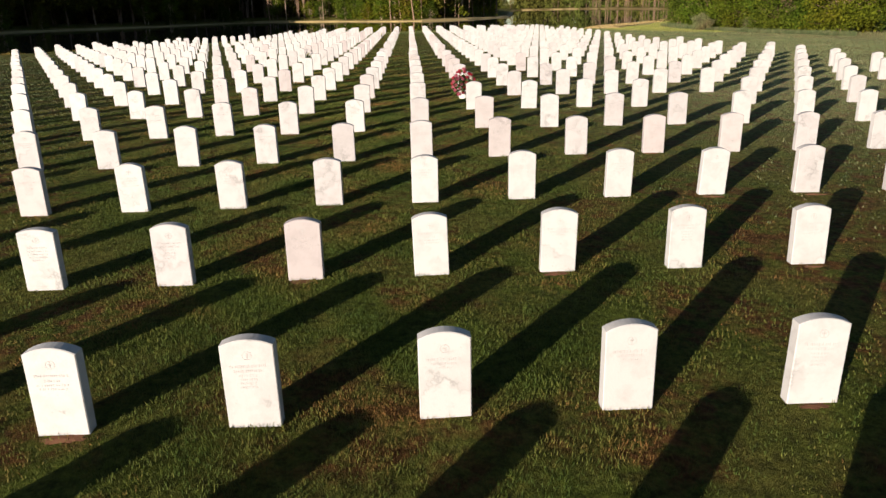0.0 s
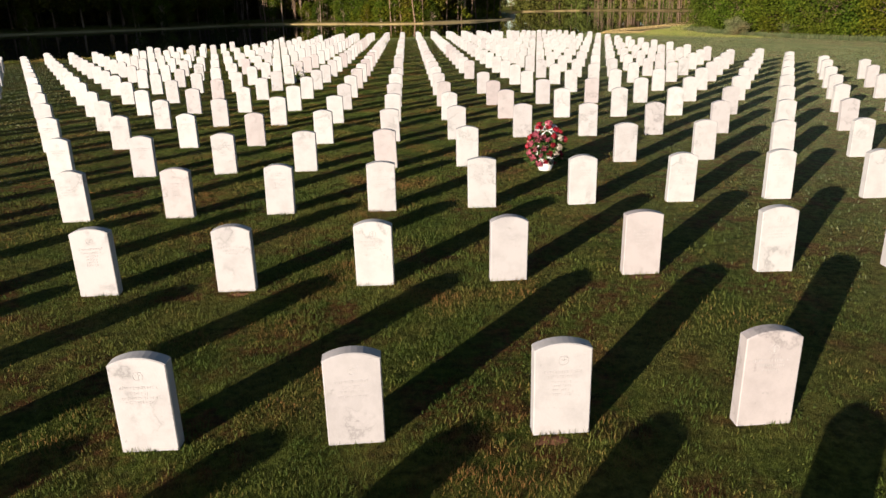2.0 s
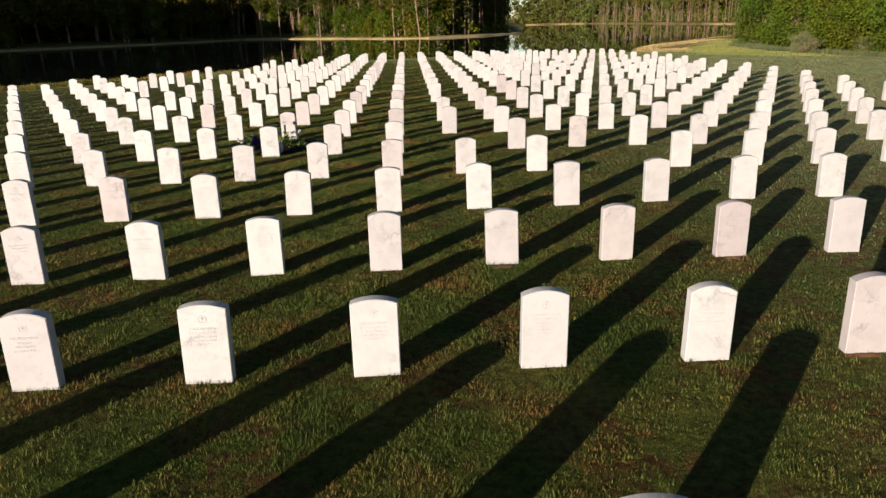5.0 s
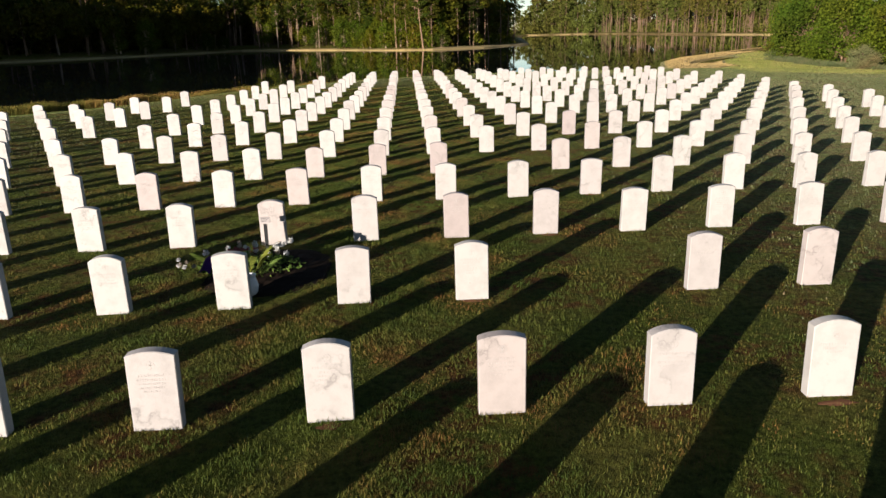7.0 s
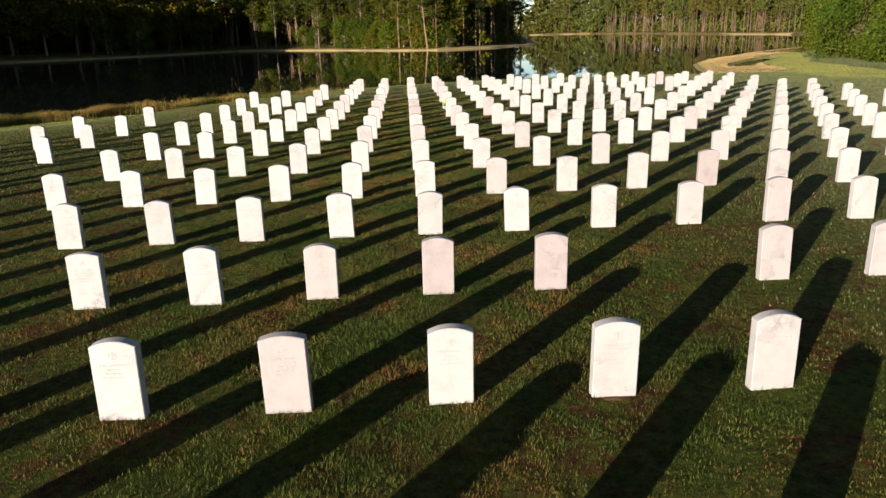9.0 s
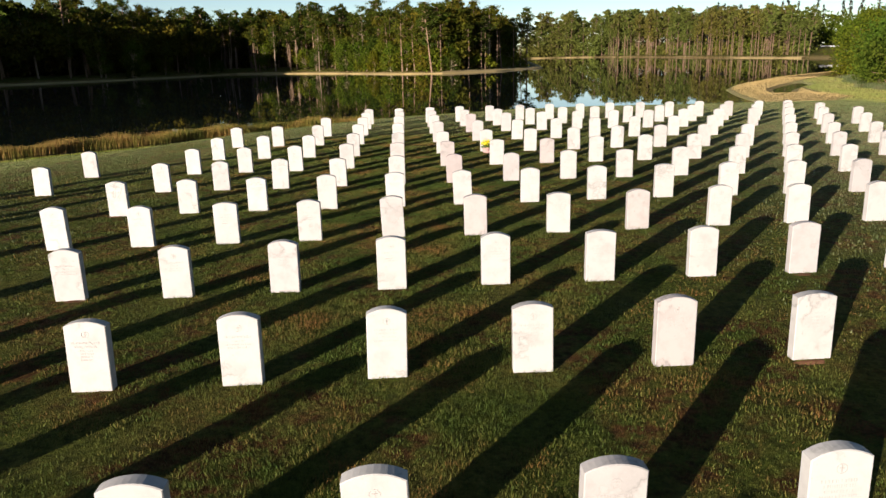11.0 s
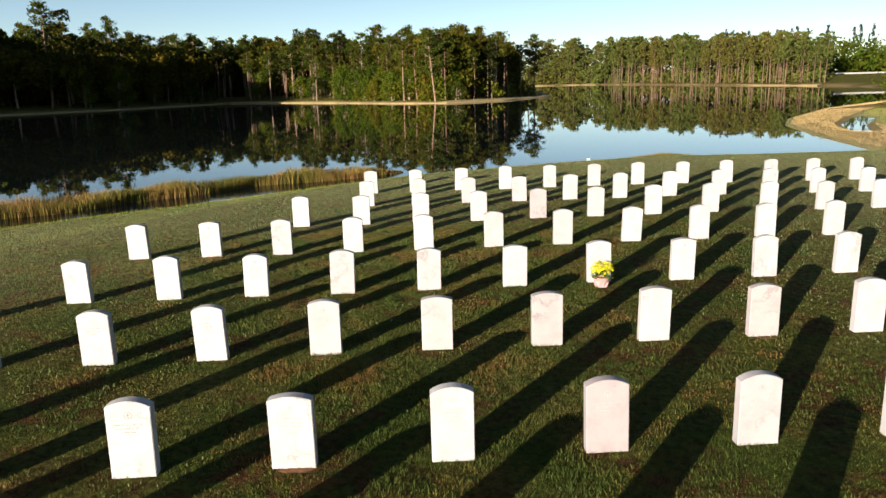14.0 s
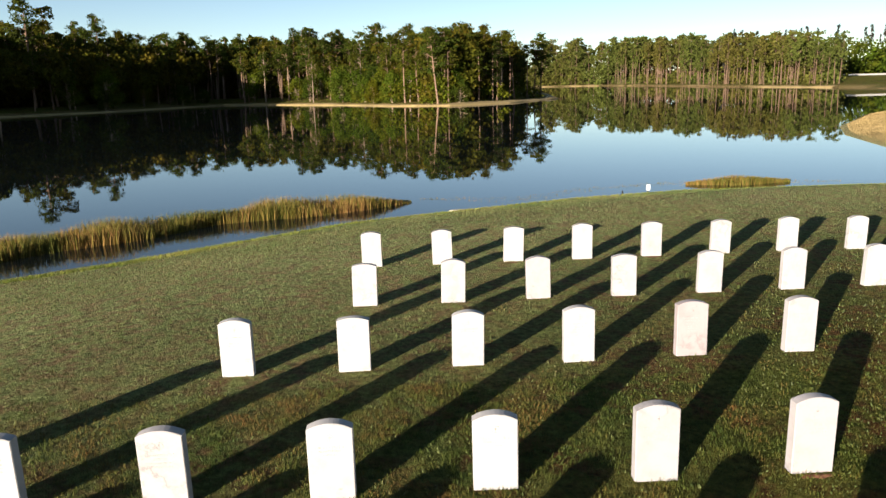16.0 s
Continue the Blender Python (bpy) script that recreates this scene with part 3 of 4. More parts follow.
# the thicket under and behind the pines
tc, tr, tn = [], [], []
for line, number, b0, b1, low, top in ((POINT, 700, 13, 28, 0.2, 11.5), (INLET, 300, 0, 10, 6.5, 12.5), (INLET, 800, 8, 28, 0.2, 12.0), (WEST, 420, 2, 12, 5.0, 10.0), (WEST, 1000, 12, 30, 0.2, 12.5),
                                       (CORNER, 90, 3, 11, 0.2, 10.5), ([(5, 187), (-7, 193)], 260, 3.5, 11, 0.2, 12.5), ([(-42, 262), (-84, 254)], 520, 0, 10, 0.2, 12.5), (TREE_EAST, 520, 0, 8, 1.2, 11.5), (TREE_EAST, 520, 4, 16, 0.2, 11.5)):
    for k in range(number):
        x, y = along(line, rng, b0, b1)
        if dry_land(x, y):
            up = rng.uniform(0.0, 1.0) * rng.uniform(0.3, 1.0) if low < 1 else rng.uniform(0.0, 1.0)
            tc.append((x, y, gz(x, y) + low + up * (top - low)))
            tr.append(rng.uniform(0.9, 1.9))
            tn.append(70)
v, f = leaves(rng, tc, tr, tn, 0.36, 0.9)
tagged(new("shaded_thicket", fast_mesh("shaded_thicket", v, f, PINE)), "dense dark undergrowth filling the pine woods", "undergrowth", kind="stuff")
tc, tr, tn = [], [], []
for k in range(64):
    x, y = along(POINT[:6], rng, 2.5, 9)
    if dry_land(x, y):
        tc.append((x, y, gz(x, y) + rng.uniform(0.2, 1.0) * rng.uniform(0.3, 1.0) * 5.0))
        tr.append(rng.uniform(0.7, 1.7))
        tn.append(70)
v, f = leaves(rng, tc, tr, tn, 0.26, 0.9)
tagged(new("thicket", fast_mesh("thicket", v, f, BROAD)), "dense green undergrowth beneath the lakeside pines", "undergrowth", kind="stuff")

# the woods go on behind and beyond the western shore
deep_v, deep_f, deep_leaf, o = [], [], [], 0
built = [pine(60 + k, 17.0, crown_from=c, clumps=24, leaf=0.48, per=24) for k, c in enumerate((0.4, 0.3, 0.5))]
DEEP = [(-72, 193), (-88, 175), (-96, 150), (-104, 120), (-125, 82)]
for k in range(420):
    x, y = along(DEEP if k % 5 < 3 else NORTH_WEST, rng, 10 if k % 5 < 3 else 0, 46)
    (bv, bf), (lv, lf) = built[int(rng.integers(3))]
    # unseen trees below y 160 are made taller to shade the shore woods
    s = float(rng.uniform(0.8, 1.02)) * (1.38 if y < 160 else 1.0)
    at = np.array([x, y, gz(x, y)])
    deep_v.append(np.array(bv) * s + at)
    deep_f.append(np.array(bf) + o)
    o += len(bv)
    deep_leaf.append(lv * s + at)
tc, tr, tn = [], [], []
for k in range(1700):
    x, y = along(DEEP, rng, 14, 40) if k < 700 else along(NORTH_WEST, rng, 2, 22)
    # leaf clumps below y 160 are out of view, piled higher to block sun
    tc.append((x, y, gz(x, y) + rng.uniform(0.2, 17.0 if y < 160 else 11.0)))
    tr.append(rng.uniform(1.5, 2.8))
    tn.append(40)
deep_leaf.append(leaves(rng, tc, tr, tn, 0.6, 0.9)[0])
deep = new("west_woods")
tagged(deep, "deep shaded pine woods behind the western lake shore", "woods", kind="stuff")
lv = np.concatenate(deep_leaf)
for ob in (new("trunks", fast_mesh("trunks", np.concatenate(deep_v), np.concatenate(deep_f), BARK)), new("crowns", fast_mesh("crowns", lv, np.arange(len(lv)).reshape(-1, 3), PINE))):
    ob.parent = deep

# woods on the far shore
FAR = [(113, 252), (112, 272), (109, 310), (110, 400), (100, 462), (70, 478)]
FAR = FAR[::-1]
wood_v, wood_f, leaf_v, o = [], [], [], 0
built = [pine(70 + k, 17.0, crown_from=c, clumps=17, leaf=0.36, per=26, thick=0.11) for k, c in enumerate((0.55, 0.5, 0.62, 0.45))]
for k in range(540):
    x, y = along(FAR[::-1], rng, 2.5, 30)
    if x + 6 > 0.605 * (y - 53):
        continue
    (bv, bf), (lv, lf) = built[int(rng.integers(4))]
    s = float(rng.uniform(0.55, 1.1)) * (0.8 + 0.55 * (y - 240) / 220)
    a = float(rng.uniform(0, 6.28))
    R = np.array([[math.cos(a), -math.sin(a), 0], [math.sin(a), math.cos(a), 0], [0, 0, 1]]) * s
    at = np.array([x, y, gz(x, y)])
    wood_v.append(np.array(bv) @ R.T + at)
    wood_f.append(np.array(bf) + o)
    o += len(bv)
    leaf_v.append(lv @ R.T + at)
END = [(104, 445), (96, 464), (62, 480), (25, 482)]
for k in range(80):
    x, y = along(END, rng, 1, 26)
    (bv, bf), (lv, lf) = built[int(rng.integers(4))]
    s = float(rng.uniform(0.64, 0.92))
    at = np.array([x, y, gz(x, y)])
    wood_v.append(np.array(bv) * s + at)
    wood_f.append(np.array(bf) + o)
    o += len(bv)
    leaf_v.append(lv * s + at)
woods = new("far_woods")
tagged(woods, "distant pine woods lining the far lake shore", "woods", kind="stuff")
trunks = new("trunks", fast_mesh("trunks", np.concatenate(wood_v), np.concatenate(wood_f), BARK))
lv = np.concatenate(leaf_v)
tc, tr, tn = [], [], []
for k in range(1500):
    back = rng.uniform(6, 26)
    x, y = along(FAR[::-1], rng, back, back + 1)
    if x + 6 > 0.605 * (y - 53):
        continue
    tc.append((x, y, gz(x, y) + rng.uniform(0.1, 1.0) * rng.uniform(0.3, 2.5 + 0.3 * back)))
    tr.append(rng.uniform(0.8, 1.9))
    tn.append(30)
for k in range(700):
    x, y = along(END, rng, 0, 26)
    tc.append((x, y, gz(x, y) + rng.uniform(0.1, 10.0)))
    tr.append(rng.uniform(1.4, 2.6))
    tn.append(36)
v, f = leaves(rng, tc, tr, tn, 0.6, 0.9)
lv = np.concatenate([lv, v])
crowns = new("crowns", fast_mesh("crowns", lv, np.arange(len(lv)).reshape(-1, 3), WOODS))
trunks.parent = crowns.parent = woods

# feathery dark conifers beyond the far right shore
wood_v, wood_f, leaf_v, o = [], [], [], 0
for k in range(34):
    x, y = 112 + 3.6 * k + float(rng.uniform(-3, 3)), 330 + float(rng.uniform(-12, 12))
    (bv, bf), (lv, lf) = pine(90 + k, 20.0, crown_from=0.12, clumps=34, leaf=0.34, per=34)
    s = float(rng.uniform(0.7, 1.0))
    at = np.array([x, y, 2.0])
    wood_v.append(np.array(bv) * (s * 0.42, s * 0.42, s) + at)
    wood_f.append(np.array(bf) + o)
    o += len(bv)
    leaf_v.append(lv * (s * 0.42, s * 0.42, s) + at)
stand = new("far_conifers")
tagged(stand, "distant feathery grey-green conifers against the sky", "trees", kind="stuff")
lv = np.concatenate(leaf_v)
for ob in (new("trunks", fast_mesh("trunks", np.concatenate(wood_v), np.concatenate(wood_f), BARK)), new("crowns", fast_mesh("crowns", lv, np.arange(len(lv)).reshape(-1, 3), FEATHER))):
    ob.parent = stand

tc, tr, tn = [], [], []
for k in range(620):
    x, y = rng.uniform(116, 220), rng.uniform(292, 326)
    tc.append((x, y, 2.0 + rng.uniform(0.2, 1) * rng.uniform(1, 12.5)))
    tr.append(rng.uniform(1.2, 2.6))
    tn.append(40)
v, f = leaves(rng, tc, tr, tn, 0.55, 0.9)
tagged(new("far_bushes", fast_mesh("far_bushes", v, f, BROAD)), "green bushes and low trees behind the far road", "bushes", kind="stuff")

# a grassy rise with a pale road on the far right shore
v = [(112, 252, -1.2), (126, 268, 0.4), (128, 281, 1.7), (150, 215, -1.2), (260, 262, 0.4), (262, 281, 1.7), (128, 330, 2.0), (262, 330, 2.0)]
rise = new("rise", mesh_from("rise", v, [(0, 3, 4, 1), (1, 4, 5, 2), (2, 5, 7, 6)], LAWN))
tagged(rise, "grassy rise beyond the far shore", "ground", kind="structure")
bm = bmesh.new()
bmesh.ops.create_cube(bm, size=1)
for q in bm.verts:
    q.co = Vector((196 + q.co.x * 132, 283 + q.co.y * 5, 2.0 + q.co.z * 0.5))
road = part("road", bm, plain("pale_road", (0.25, 0.235, 0.21), 0.9, 0.1, 0.3), None)
tagged(road, "pale road edge on the far rise", "road", kind="structure")

# pale dry banks along the wooded shores
BANKS = plain("dry_bank", (0.30, 0.215, 0.085), 0.95, 0.3, 0.6)


def bank(line, wide, high):
    """A low dry edge that follows a shore line."""
    dense = [tuple(np.array(a) + (np.array(b) - np.array(a)) * u) for a, b in zip(line, line[1:]) for u in np.linspace(0, 1, 9)[:-1]] + [line[-1]]
    vs, fs = [], []
    for k, (x, y) in enumerate(dense):
        (ax, ay), (bx, by) = dense[max(k - 1, 0)], dense[min(k + 1, len(dense) - 1)]
        n = math.hypot(bx - ax, by - ay)
        ox, oy = (by - ay) / n, -(bx - ax) / n
        w = wide * (0.55 + 0.6 * abs(noise.noise(Vector((x * 0.06, y * 0.06, 1)))) * 2)
        h = high * (0.7 + 0.6 * noise.noise(Vector((x * 0.2, y * 0.2, 5))))
        for q, (off, z) in enumerate(((-0.35 * w, -0.12), (-0.15 * w, h * 0.55), (0.35 * w, h), (w, h * 0.9), (w + 1.2, -0.1))):
            vs.append((x + ox * off, y + oy * off, WATER_Z + z + (0.22 * max(off, 0) * 0.5 if q < 4 else 0)))
    for k in range(len(dense) - 1):
        fs += [(5 * k + q, 5 * k + q + 1, 5 * k + q + 6, 5 * k + q + 5) for q in range(4)]
    return mesh_from("shore_bank", vs, fs, BANKS)


for line, wide, high in ((WEST, 1.0, 0.2), (POINT, 1.8, 0.30), (EAST, 1.4, 0.26), (FAR[::-1], 2.2, 0.4), (END, 3.0, 0.5)):
    tagged(new("shore_bank", bank(line, wide, high)), "pale dry grass edge of the wooded shore", "bank", kind="structure")

# bushes and trees on the bank beside the lawn
BANK = [(36.5, 88, 5.5, 6.5), (38, 97, 6.5, 7.0), (43, 106, 6.5, 7.0), (48, 118, 7.0, 7.5), (35.5, 79, 5.0, 6.5), (37, 71, 5.5, 6.5), (39, 63, 5.5, 7.0), (44, 88, 8.5, 8.0),
        (45, 76, 8.0, 8.0), (43, 57, 6.0, 7.0), (48, 66, 9.0, 8.0), (48, 50, 6.5, 7.5), (50, 98, 9.0, 8.0), (54, 128, 7.0, 7.5), (55, 58, 9.5, 8.5)]
bushes = [tree_thing("bush_tree", broadleaf(40 + s, 6.5, 7.5, 90, 0.12, 170, 0.04), BARK, BUSH, "rounded leafy green bush tree on the lake bank", "bush", "bank bushes") for s in range(3)]
for k, (x, y, h, w) in enumerate(BANK):
    ob = plant(bushes[k % 3], x, y, 1.0, rng)
    ob.scale = (w / 7.5, w / 7.5, h / 6.5)
silver = tree_thing("silver_shrub", broadleaf(60, 2.2, 3.0, 46, 0.055, 260, 0.05), BARK, SILVER, "grey-green silvery shrub before the bank bushes", "shrub", "silvery shrubs")
silver.matrix_basis = pose(31.3, 77.0, gz(31.3, 77.0)) @ Matrix.Scale(0.72, 4)
for x, y, size in ((40.4, 74.6, 1.25), (36.2, 76.5, 0.7)):
    copy_thing(silver, pose(x, y, gz(x, y), 0, 0, 40 * size) @ Matrix.Scale(size, 4))

# ---- reeds and sedge ----


def blades(rng, xs, ys, zs, tall, wide, lean=0.18, mat=REED, name="reeds", seg2=True):
    """Standing blades: a bent strip of two pieces each."""
    k = len(xs)
    a = rng.uniform(0, 6.2832, k)
    h = tall * rng.uniform(0.6, 1.25, k)
    dx, dy = np.cos(a) * np.asarray(wide) / 2, np.sin(a) * np.asarray(wide) / 2
    la = rng.uniform(0, 6.2832, k)
    lx, ly = np.cos(la) * lean * h * rng.uniform(0.2, 1, k), np.sin(la) * lean * h * rng.uniform(0.2, 1, k)
    base = np.stack([xs, ys, zs], 1)
    side = np.stack([dx, dy, 0 * dx], 1)
    if not seg2:
        v = np.stack([base - side, base + side, base + np.stack([lx, ly, h], 1)], 1).reshape(-1, 3)
        return new(name, fast_mesh(name, v, np.arange(len(v)).reshape(-1, 3), mat))
    mid = base + np.stack([lx * 0.3, ly * 0.3, h * 0.6], 1)
    top = base + np.stack([lx, ly, h], 1)
    v = np.stack([base - side, base + side, mid - side * 0.8, mid + side * 0.8, top], 1).reshape(-1, 3)
    o = np.arange(k)[:, None] * 5
    f = np.concatenate([o + np.array([0, 1, 3]), o + np.array([0, 3, 2]), o + np.array([2, 3, 4])], 0)
    return new(name, fast_mesh(name, v, f, mat))


def band(rng, line, half, number):
    line = np.array(line, float)
    seg = np.hypot(*np.diff(line, axis=0).T)
    cum = np.r_[0, np.cumsum(seg)]
    u = rng.uniform(0, cum[-1], number)
    x, y = np.interp(u, cum, line[:, 0]), np.interp(u, cum, line[:, 1])
    s = np.clip(np.searchsorted(cum, u) - 1, 0, len(seg) - 1)
    d = np.diff(line, axis=0)[s] / seg[s][:, None]
    ends = np.minimum(1, np.minimum(u + 0.3, cum[-1] - u + 0.3) / 2.5)
    w = rng.uniform(-1, 1, number) * half * ends * (0.75 + 0.35 * np.sin(u * 0.9) * np.cos(u * 0.37))
    return x - d[:, 1] * w, y + d[:, 0] * w, ends


rng = np.random.default_rng(5)
x, y, e = band(rng, [(-38, 56.0), (-30, 60.8), (-23.5, 65.8), (-19.4, 69.4), (-16.1, 72.3), (-13.9, 73.9), (-11.7, 75.9), (-9.6, 77.1), (-7.4, 77.9), (-5.3, 78.9)], 1.0, 60000)
tall = 0.50 * (0.2 + 0.8 * e) * (1 + 0.22 * np.sin(x * 1.7 + y * 0.6) * np.cos(y * 1.1))
ob = blades(rng, x, y, np.full(len(x), WATER_Z - 0.1), tall, 0.017, lean=0.35)
tagged(ob, "bed of golden green reeds standing in the lake shallows", "reeds", kind="stuff")
x, y, e = band(rng, [(5.5, 80.9), (7.4, 80.7), (9.6, 80.8)], 0.6, 5200)
ob = blades(rng, x, y, np.full(len(x), WATER_Z - 0.05), 0.36 * (0.35 + 0.65 * e), 0.018, lean=0.35, name="reed_clump")
tagged(ob, "small clump of tan reeds in the water", "reeds", kind="stuff")
x, y, e = band(rng, [(-5.0, 79.5), (-3.4, 79.2), (-2.4, 78.8), (-1.0, 78.9), (1.5, 80.5), (4.4, 81.3), (11.5, 80.6)], 0.6, 900)
ob = blades(rng, x, y, np.full(len(x), WATER_Z - 0.05), 0.10, 0.012, name="sparse_reeds", mat=REED)
tagged(ob, "sparse reddish reed shoots in shallow water", "reeds", kind="stuff")
k = 260000
x, y = rng.uniform(18, 57, k), rng.uniform(78, 136, k)
keep = (signed(x, y, BAR) < -0.1) & (signed(x, y, POND) > 0.2)
x, y = x[keep], y[keep]
ob = blades(rng, x, y, ground_z(x, y), 0.055, 0.018, lean=0.5, name="sedge", mat=SEDGE)
tagged(ob, "dry golden sedge on the low spit beside the pond", "sedge", kind="stuff")
x, y, e = band(rng, [(36, 56), (34.2, 66), (33, 76), (32.6, 86), (35, 96), (40, 106), (45, 116)], 1.8, 16000)
ob = blades(rng, x, y, ground_z(x, y), 0.32, 0.03, lean=0.5, name="bank_grass", mat=PALE_BLADES)
tagged(ob, "tall grey-green grass at the foot of the bushes", "grass", kind="stuff")
k = 130000
x, y = rng.uniform(20, 50, k), rng.uniform(70, 120, k)
keep = (signed(x, y, BAR) > 0.2) & (signed(x, y, POND) > 0.1) & (signed(x, y, LAKE) > 0.2) & (x > 20 + 0.02 * (y - 70)) & (x < 34 + 0.3 * np.maximum(0, y - 86))
x, y = x[keep], y[keep]
ob = blades(rng, x, y, sheet_z(x, y) - 0.005, 0.06, 0.03, lean=0.4, name="bank_turf", mat=BANKSIDE, seg2=False)
tagged(ob, "bright yellow-green turf on the bank beside the pond", "grass", kind="stuff")
# grassy lip along the near shore
x, y, e = band(rng, [(-31, 54.2), (-22, 62.5), (-18.9, 65.3), (-14.6, 68.5), (-12.6, 69.7), (-10.3, 71.5), (-7.5, 73.7), (-4, 75.3), (0, 77.0), (4.3, 77.9), (12, 77.9), (18.6, 78.7)], 0.42, 26000)
ob = blades(rng, x, y, ground_z(x, y) - 0.02, 0.085, 0.016, name="shore_grass", mat=LIP, seg2=False)
tagged(ob, "bright green grass lip along the water's edge", "grass", kind="stuff")

# ---- mown grass ----
rng = np.random.default_rng(9)
def patchy(x, y, cell, seed):
    """Soft blotches between 0 and 1 with the given cell."""
    table = np.random.default_rng(seed).uniform(0, 1, (97, 89))
    u, w = x / cell, y / cell
    a, c = np.floor(u).astype(int), np.floor(w).astype(int)
    u, w = u - a, w - c
    u, w = u * u * (3 - 2 * u), w * w * (3 - 2 * w)
    g = lambda p, q: table[(a + p) % 97, (c + q) % 89]
    return (g(0, 0) * (1 - u) + g(1, 0) * u) * (1 - w) + (g(0, 1) * (1 - u) + g(1, 1) * u) * w


k = 1480000
y = rng.uniform(-2.5, 60, k)
u = rng.uniform(0, 0.92, k)
away = 3.1 * u / (1 - u) ** 0.55
x = np.interp(y, [-4.2, 10.8, 21.9, 28.9, 36.4, 53.1], [-0.13, -1.72, -3.04, -3.93, -4.73, -5.5]) + rng.choice([-1, 1], k) * away
k = 90000
r, a = 3 + 14 * rng.uniform(0, 1, k) ** 0.8, rng.uniform(-1.2, 1.2, k)
x, y, away = np.r_[x, -5.5 + r * np.sin(a)], np.r_[y, 55 + r * np.cos(a)], np.r_[away, 0.7 * (r - 3)]
tuft = 0.6 * patchy(x, y, 0.13, 1) + 0.4 * patchy(x, y, 0.45, 2)
keep = (signed(x, y, LAKE) > 0.15) & (rng.uniform(0.05, 0.62, len(x)) < tuft) & (rng.uniform(0, 1, len(x)) > 0.75 * step(-1, 7, x))
tuft = tuft[keep]
x, y, away = x[keep], y[keep], away[keep]
tall = np.maximum(0.018, 0.034 - 0.0011 * away) * (0.4 + 1.1 * tuft)
ob = blades(rng, x, y, sheet_z(x, y) - 0.004, tall, 0.0056 + 0.0007 * np.minimum(away, 12), lean=0.6, mat=BLADES, name="lawn_grass", seg2=False)
tagged(ob, "short mown green grass with brown tips", "grass", kind="stuff")

k = 640000
x, y = rng.uniform(-27, 33, k), rng.uniform(3, 77, k)
off = np.abs(x - np.interp(y, [-4.2, 10.8, 21.9, 28.9, 36.4, 53.1], [-0.13, -1.72, -3.04, -3.93, -4.73, -5.5]))
keep = (off > 3.5 + 5 * rng.uniform(0, 1, k)) & (signed(x, y, LAKE) > np.where(x > 12, 1.0, 12 + 8 * rng.uniform(0, 1, k))) & (rng.uniform(0.0, 0.55, k) < patchy(x, y, 0.4, 6)) & (np.abs(x - 2) < 18 + 13 * rng.uniform(0, 1, k)) & (rng.uniform(0, 1, k) > 0.6 * step(0, 7, x) * step(22, 10, x))
x, y, off = x[keep], y[keep], off[keep]
# blade colour lightened to carry the outer lawn's brightness at grazing view
ob = blades(rng, x, y, sheet_z(x, y) - 0.004, 0.036, 0.016 + 0.0011 * off, lean=0.35, mat=PALE_BLADES, name="outer_lawn_grass", seg2=False)
tagged(ob, "mown green grass of the outer cemetery lawn", "grass", kind="stuff")
k = 420000
x, y = rng.uniform(-32, 21, k), rng.uniform(49, 79, k)
d = signed(x, y, LAKE)
keep = (d > 0.1) & (d < 20) & (rng.uniform(0, 1, k) < 1.15 - d / 20)
x, y = x[keep], y[keep]
tuft = 0.5 * patchy(x, y, 0.25, 3) + 0.5 * patchy(x, y, 0.9, 4)
ob = blades(rng, x, y, sheet_z(x, y) - 0.004, 0.018 + 0.024 * tuft, 0.017, lean=0.6, mat=SHORE_TURF, name="shore_turf", seg2=False)
tagged(ob, "thin pale green turf with rusty patches near the shore", "grass", kind="stuff")

# bare reddish earth worn at the foot of many stones
EARTH = plain("worn_earth", (0.150, 0.071, 0.038), 0.95, 0.45, 18, 0.05)
ev, ef = [], []
rnd = random.Random(31)
for x, y, lift, turn, kind, worn in stones:
    if rnd.random() > 0.28:
        continue
    o, n = len(ev), 22
    cx, cy = x + rnd.uniform(-0.08, 0.08), y - rnd.uniform(0.02, 0.10)
    rx, ry = rnd.uniform(0.12, 0.24), rnd.uniform(0.05, 0.10)
    ring = [(cx, cy)]
    for q in range(n):
        f = rnd.uniform(0.7, 1.2)
        ring.append((cx + rx * f * math.cos(6.2832 * q / n), cy + ry * f * math.sin(6.2832 * q / n)))
    zz = sheet_z(np.array([p[0] for p in ring]), np.array([p[1] for p in ring]))
    ev += [(p[0], p[1], float(h) + (0.007 if q == 0 else -0.004)) for q, (p, h) in enumerate(zip(ring, zz))]
    ef += [(o, o + 1 + q, o + 1 + (q + 1) % n) for q in range(n)]
tagged(new("bare_earth", mesh_from("bare_earth", ev, ef, EARTH)), "reddish bare earth worn at the foot of headstones", "earth", kind="stuff")

# ---- things laid on the graves ----
RED = plain("red_petals", (0.20, 0.004, 0.012), 0.6, 0.3, 30)
PINK = plain("pink_petals", (0.27, 0.055, 0.075), 0.6, 0.25, 30)
SALMON = plain("salmon_petals", (0.30, 0.125, 0.095), 0.6, 0.2, 30)
CREAM = plain("cream_petals", (0.32, 0.26, 0.20), 0.6, 0.15, 30)
WHITE = plain("white_petals", (0.465, 0.450, 0.435), 0.6, 0.12, 30)
YELLOW = plain("yellow_petals", (0.52, 0.46, 0.008), 0.7, 0.15, 30, 0.1)
PURPLE = plain("purple_cloth", (0.075, 0.022, 0.225), 0.55, 0.3, 12)
GREENERY = leaf_material("florist_leaves", (0.022, 0.045, 0.009), (0.120, 0.165, 0.045))
WICKER = plain("white_wicker", (0.570, 0.540, 0.495), 0.7, 0.12, 40)
